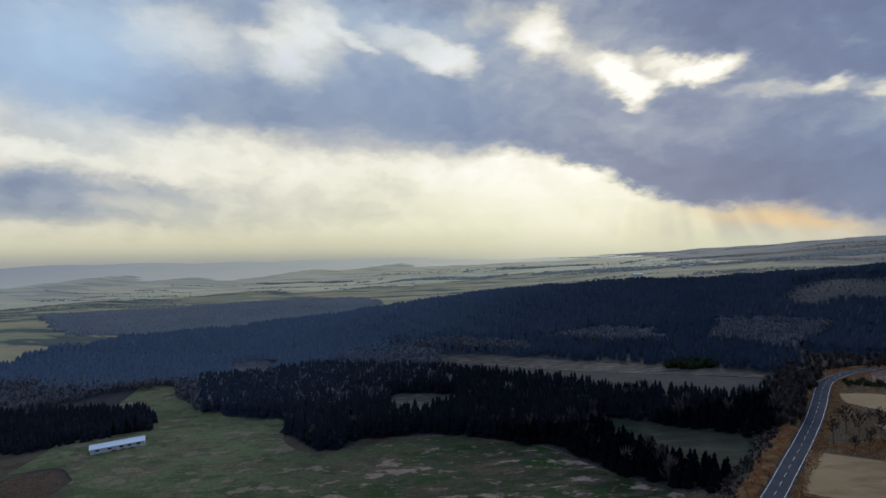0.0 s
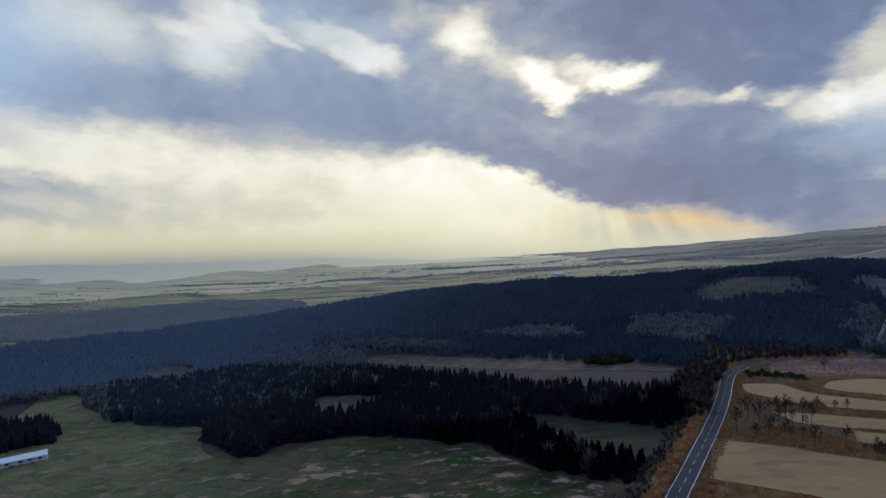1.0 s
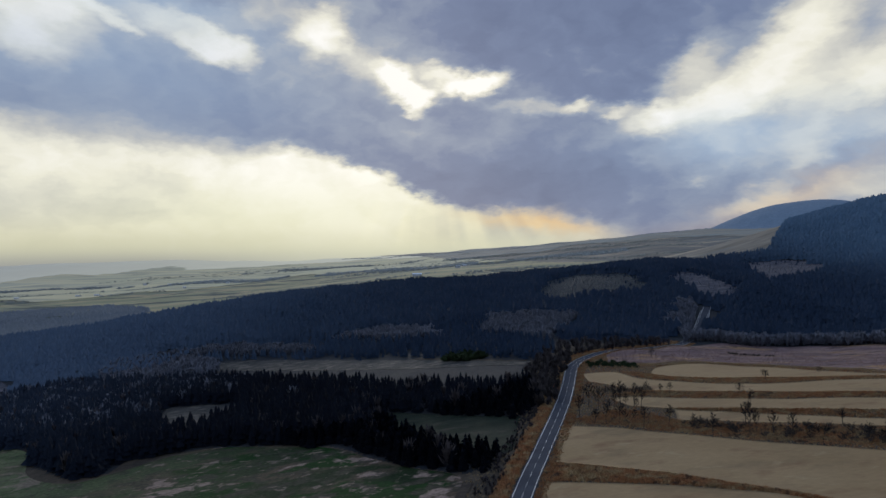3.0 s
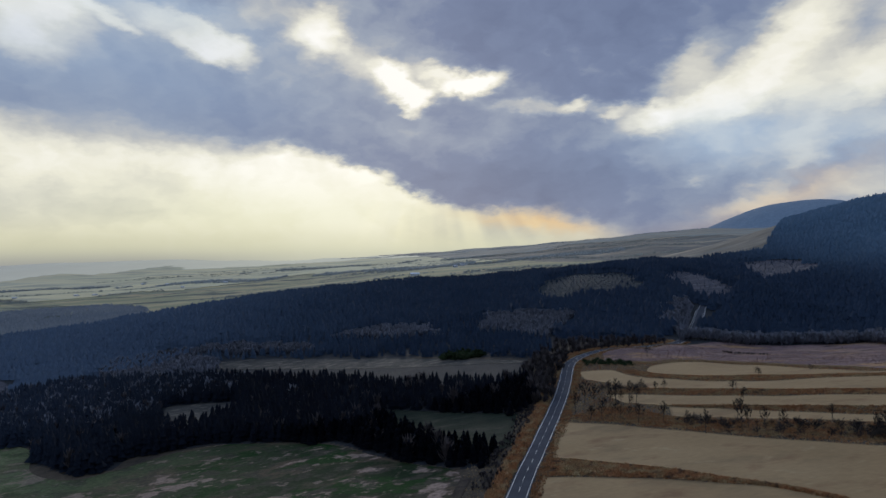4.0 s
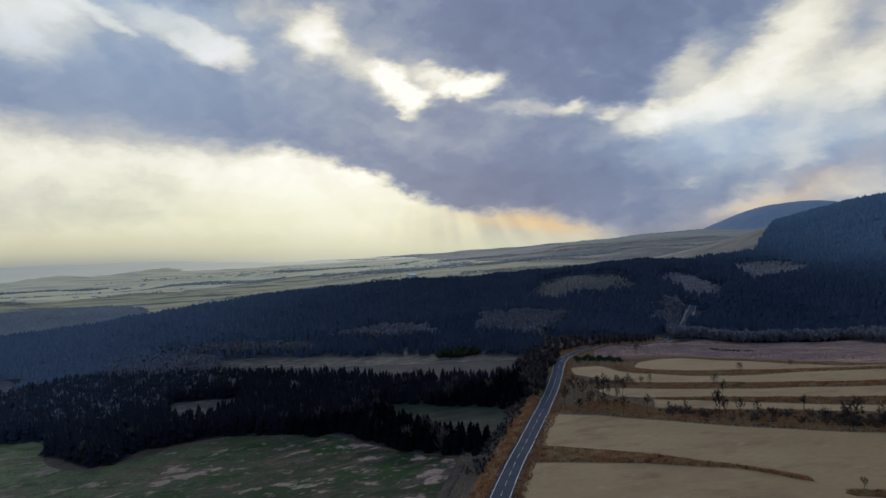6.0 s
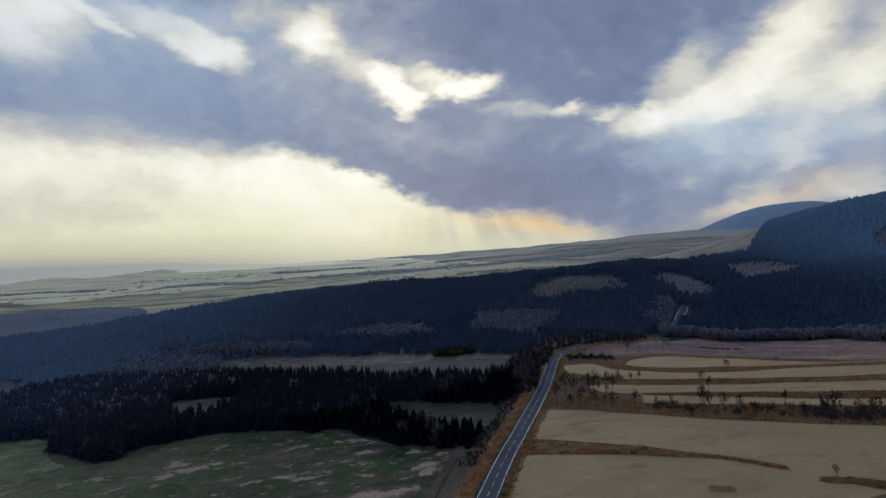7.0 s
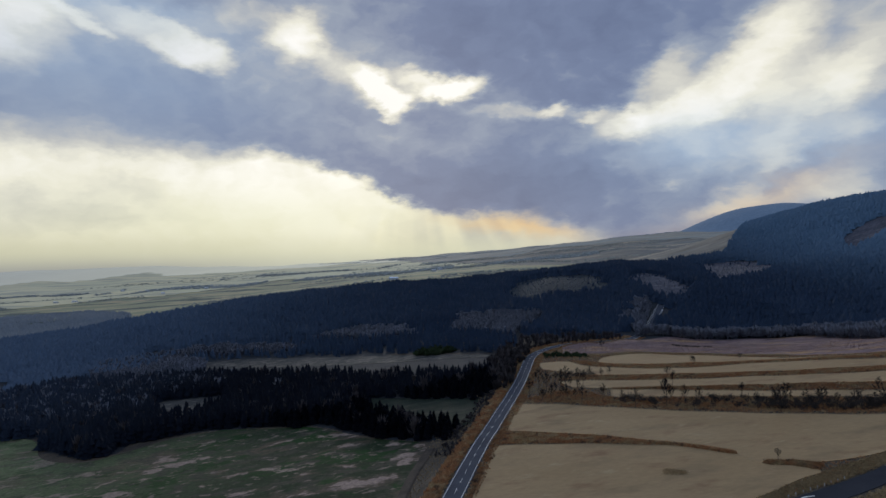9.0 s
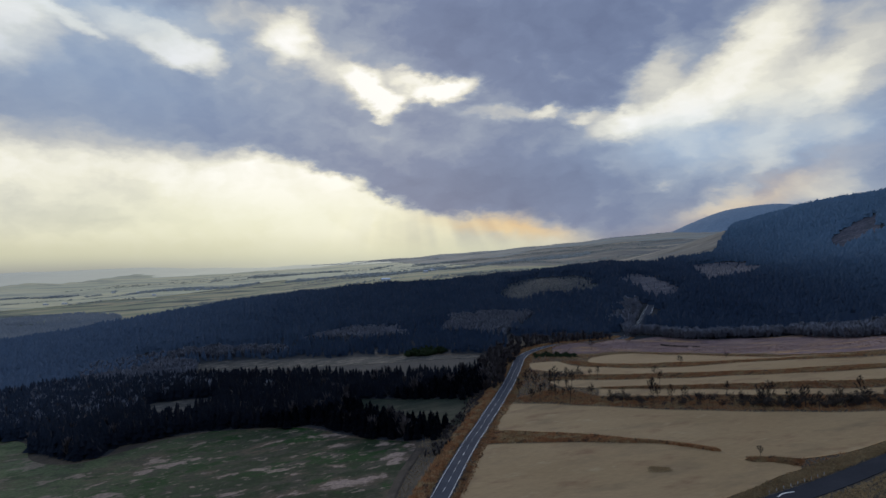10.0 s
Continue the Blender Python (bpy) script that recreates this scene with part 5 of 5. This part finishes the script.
grass([(20, 161), (62, 167), (98, 177), (124, 184.5), (150, 192.5), (175, 200.5)], [(14, 186), (62, 171), (98, 182), (124, 191.5), (150, 198.5), (175, 205)], 9000, M_STRAW, 0.4, 0.9, "straw grass along the side road")
grass([(113.6, 205), (119.3, 200.4), (124.6, 194)], [(115, 207), (121.7, 203.2), (128, 198)], 1300, M_RUST, 0.4, 1.0, "rusty grass at the field corner")
grass([(80, 208), (87, 206)], [(82, 213.5), (88, 209)], 420, M_STRAW, 0.3, 0.7, "straw tuft left standing in the hay field")
grass([(60, 156), (111, 170), (153, 183), (220, 204)], [(70, 135), (120, 145), (170, 160), (230, 175)], 14000, M_STRAW, 0.3, 0.8, "straw grass beyond the side road")

grass([(125, 504), (183, 528), (266, 544), (340, 536), (420, 500)], [(116, 456), (142, 448), (170, 456), (204, 430), (300, 335)], 14000, M_HEATH, 0.3, 0.7, "dull pink-brown tufts over the heath")
bx, by = between([(212, 498), (240, 488)], [(216, 504), (246, 493)], 26)
sow("leafless_thicket", brush, bx, by, 1.6, 3.0, M_BUSH, "dark low thicket on the heath", "thicket")
for outline in (CUT_WEST, CUT_MID, CUT_EAST):
    bx, by = plant(outline, 7.0, (), 4.0)
    h = rng.uniform(0.8, 2.6, len(bx))
    sow("leafless_wood", brush, bx, by, h, h * 1.2, M_GREYBLUE, "thin leafless regrowth on the felled slope", "woodland")

# ---- side road furniture ----
part("lane_marking", mesh_from("lane_marking", *ruled([(104.7, 175.9), (107.5, 177.4), (111.0, 177.3)], [(105.0, 175.5), (107.6, 176.9), (110.8, 176.9)], 12, 2, 0.222, 0.01)), M_PAINT, side_road, "white painted marking")
post_v, post_f = [], []
tube(post_v, post_f, (0, 0, -0.2), (0, 0, 0.95), 0.11, 0.10, 8)
tube(post_v, post_f, (0, 0, 0.95), (0, 0, 1.0), 0.10, 0.03, 8)
post_mesh = mesh_arrays("pole", np.array(post_v), np.array(post_f))
band_v, band_f = [], []
tube(band_v, band_f, (0, 0, 0.72), (0, 0, 0.86), 0.118, 0.118, 8)
band_mesh = mesh_arrays("reflector", np.array(band_v), np.array(band_f))
for x, y in curve_points([(104, 178.6), (114, 181.4), (126, 185.2)], 9):
    post = thing("marker_post", "pale marker post at the edge of the side road", "post", "marker posts by the side road")
    part("pole", post_mesh, M_WALL, post)
    part("reflector", band_mesh, M_STEEL, post)
    post.matrix_world = pose(x, y, float(land(x, y)))

# ---- guard rails where the road enters the forest ----
for side in (-4.4, 4.4):
    line = offset_line(ROAD, side)[318:366]
    rail = thing("guard_rail", "pale galvanised guard rail beside the far road", "guard rail", "guard rails of the road")
    v, f = [], []
    for p, q in zip(line[:-1:2], line[2::2]):
        tube(v, f, (*p, float(land(*p)) + 0.75), (*q, float(land(*q)) + 0.75), 0.22, 0.22, 4)
    part("beam", mesh_arrays("beam", np.array(v), np.array(f)), M_STEEL, rail)
    for p in line[::4]:
        v, f = [], []
        z = float(land(*p))
        tube(v, f, (*p, z - 0.2), (*p, z + 0.85), 0.10, 0.09, 6)
        part("post", mesh_arrays("post", np.array(v), np.array(f)), M_STEEL, rail)

# ---- white barn by the pasture ----
barn = thing("barn", "long low barn with a white sheet roof", "barn")
L, W, H, RISE = 30.0, 7.0, 2.7, 2.0
bm = box_mesh(0, L, 0.15, W - 0.15, -0.6, H)
part("wall", bm, M_WALL, barn, "pale grey sheet wall")
bm = bmesh.new()
for y0, y1 in ((-0.35, W / 2), (W + 0.35, W / 2)):
    v = [bm.verts.new(c) for c in ((-0.4, y0, H - 0.15), (L + 0.4, y0, H - 0.15), (L + 0.4, y1, H + RISE), (-0.4, y1, H + RISE))]
    w = [bm.verts.new(p.co + Vector((0, 0, 0.12))) for p in v]
    for f in (v[::-1], w, (v[0], v[1], w[1], w[0]), (v[2], v[3], w[3], w[2]), (v[1], v[2], w[2], w[1]), (v[3], v[0], w[0], w[3])):
        bm.faces.new(f)
part("roof", bm, M_WHITE, barn, "white corrugated roof")
bm = bmesh.new()
for x in (0.0, L - 0.15):
    a = [bm.verts.new(c) for c in ((x, 0.15, H), (x, W - 0.15, H), (x, W / 2, H + RISE - 0.1))]
    b = [bm.verts.new(p.co + Vector((0.15, 0, 0))) for p in a]
    bm.faces.new(a), bm.faces.new(b[::-1])
    for i in range(3):
        bm.faces.new((a[i], b[i], b[(i + 1) % 3], a[(i + 1) % 3]))
part("gable", bm, M_WALL, barn)
# solid dark panels stand for the shade inside doorway and windows
part("door", box_mesh(-0.06, 0.0, 1.6, 4.4, -0.3, 2.5), M_DARK, barn, "doorway panel, dark for the shade inside")
for x in (3.0, 9.5, 16.0, 20.5, 25.5):
    window = part("window", box_mesh(x, x + 2.0, 0.10, 0.16, 1.0, 2.0), M_DARK, barn, "window panel, dark for the shade inside")
    part("window_sill", box_mesh(x - 0.1, x + 2.1, 0.02, 0.18, 0.88, 0.98), M_STEEL, window)
part("ridge_cap", box_mesh(-0.4, L + 0.4, W / 2 - 0.25, W / 2 + 0.25, H + RISE + 0.06, H + RISE + 0.2, 0.03), M_STEEL, barn)
barn.matrix_world = pose(-327, 347, float(land(-327, 347)) + 0.5, 0, -4.6, 41)
for k, (dx, dy, sx, sz) in enumerate(((12, -2.0, 2.6, 1.2), (17, -2.4, 1.8, 1.5), (22, -1.9, 2.2, 1.1))):
    pile = tagged(new("timber_pile", None), "pile of weathered brown timber beside the barn", "timber pile", "timber piles by the barn")
    for r_ in range(3):
        for c_ in range(4 - r_):
            v, f = [], []
            tube(v, f, (0, (c_ + 0.5 * r_) * 0.42, 0.2 + r_ * 0.36), (sx, (c_ + 0.5 * r_) * 0.42, 0.2 + r_ * 0.36), 0.2, 0.19, 6)
            part("log", mesh_from("log", v, f), M_WOOD, pile)
    a = radians(36.9)
    px, py = -327 + dx * math.cos(a) - dy * math.sin(a), 347 + dx * math.sin(a) + dy * math.cos(a)
    pile.matrix_world = pose(px, py, float(land(px, py)) + 0.02, 0, 0, 36.9)

# ---- farm sheds far out on the plain ----


def shed(x, y, length, width, tall, turn, label, big=False):
    ob = thing("farm_shed", label, "shed", "sheds on the plain")
    part("wall", box_mesh(-length / 2, length / 2, -width / 2, width / 2, -2, tall), M_WALL, ob)
    bm = bmesh.new()
    rise = width * 0.22
    ring = [(-length / 2 - 0.5, -width / 2 - 0.5, tall), (-length / 2 - 0.5, width / 2 + 0.5, tall), (-length / 2 - 0.5, 0, tall + rise)]
    a = [bm.verts.new(c) for c in ring]
    b = [bm.verts.new((-c[0], c[1], c[2])) for c in ring]
    bm.faces.new(a), bm.faces.new(b[::-1])
    for i in range(3):
        bm.faces.new((a[i], b[i], b[(i + 1) % 3], a[(i + 1) % 3]))
    part("roof", bm, M_WHITE if big else M_WALL, ob, "pale sheet roof")
    ob.matrix_world = pose(x, y, float(land(x, y)), 0, 0, turn)


shed(-17, 1453, 20, 9, 4.5, 0, "white farm shed beyond the forest ridge", True)
for x, y, length in ((92, 1740, 12), (118, 1850, 14)):
    shed(x, y, length, 9, 4, 20, "white farm shed in a row on the slope")
for x, y in ((-993, 1879), (-942, 1882), (-1143, 1842), (-935, 2182), (-829, 2119), (-700, 1900), (-620, 2050)):
    shed(x, y, rng.uniform(9, 15), 8, 4.0, rng.uniform(-25, 25), "small white farm building on the hazy plain")

# tree belts and copses of the plain
clump = [conifer_shape(2, 6, 60 + s, 0.5) for s in range(4)]
px, py = [], []
for i in range(85):
    x0, y0 = rng.uniform(-3000, 700), 1180 + 2100 * rng.random() ** 1.4
    reach = rng.uniform(80, 560)
    n = int(reach / rng.uniform(2.2, 5))
    t = rng.random(n) * reach
    px.append(x0 + t + rng.normal(0, 4, n))
    py.append(y0 + t * rng.normal(0.06, 0.10) + rng.normal(0, rng.uniform(2, 9), n))
px, py = np.concatenate(px), np.concatenate(py)
keep = (land(px, py) < 130) & ~inside(RIDGE, px, py) & (np.hypot(px, py) < 3000)
# a hazy strip of wood below the ridge's western end
sx, sy = between([(-1500, 1010), (-1150, 1080), (-850, 1200), (-600, 1330)], [(-1540, 1060), (-1180, 1130), (-870, 1240), (-600, 1360)], 1500)
px, py, keep = np.concatenate([px, sx]), np.concatenate([py, sy]), np.concatenate([keep, np.ones(len(sx), bool)])
px, py = px[keep], py[keep]
h = rng.uniform(2.2, 5.5, len(px)) * rng.choice((0.7, 1.0, 1.2), len(px))
sow("shelter_belt", clump, px, py, h, h * 2.2, M_HAZEWOOD, "thin tree belts across the hazy plain, coloured pale for haze", "trees", 0.5, soft=True, canopy=2.5)
# broken belts of wood along the foot of the far slope
BELTS = (([(-928, 1990), (-602, 2050), (-344, 2060), (-70, 1960), (175, 1880), (459, 2010), (671, 2080)], [(-1000, 2120), (-650, 2170), (-360, 2180), (-75, 2110), (195, 2010), (490, 2110), (700, 2160)], 2600),
         ([(-1500, 2230), (-1228, 2210), (-950, 2230)], [(-1540, 2290), (-1250, 2280), (-960, 2300)], 500),
         ([(-700, 2500), (-380, 2480), (-80, 2480), (240, 2330)], [(-720, 2570), (-390, 2560), (-80, 2560), (250, 2410)], 900))
for lower, upper, count in BELTS:
    sx, sy = between(lower, upper, count)
    gap = np.sin(sx / 95 + sy / 140) + 0.8 * np.sin(sx / 37 - sy / 61) > -0.5
    h = rng.uniform(4, 8, int(gap.sum()))
    sow("shelter_belt", clump, sx[gap], sy[gap], h, h * 2.0, M_HAZEBELT, "belt of woods along the far slope, blue-grey for haze", "trees", 0.5, soft=True, canopy=2.5)
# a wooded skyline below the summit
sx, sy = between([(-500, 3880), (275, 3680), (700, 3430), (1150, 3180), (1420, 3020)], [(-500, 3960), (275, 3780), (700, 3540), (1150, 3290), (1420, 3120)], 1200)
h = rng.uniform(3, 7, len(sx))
sow("shelter_belt", clump, sx, sy, h, h * 2.2, M_BLUEHAZE, "line of far trees along the slope, blue-grey for haze", "trees", 0.5, soft=True, canopy=2.5)
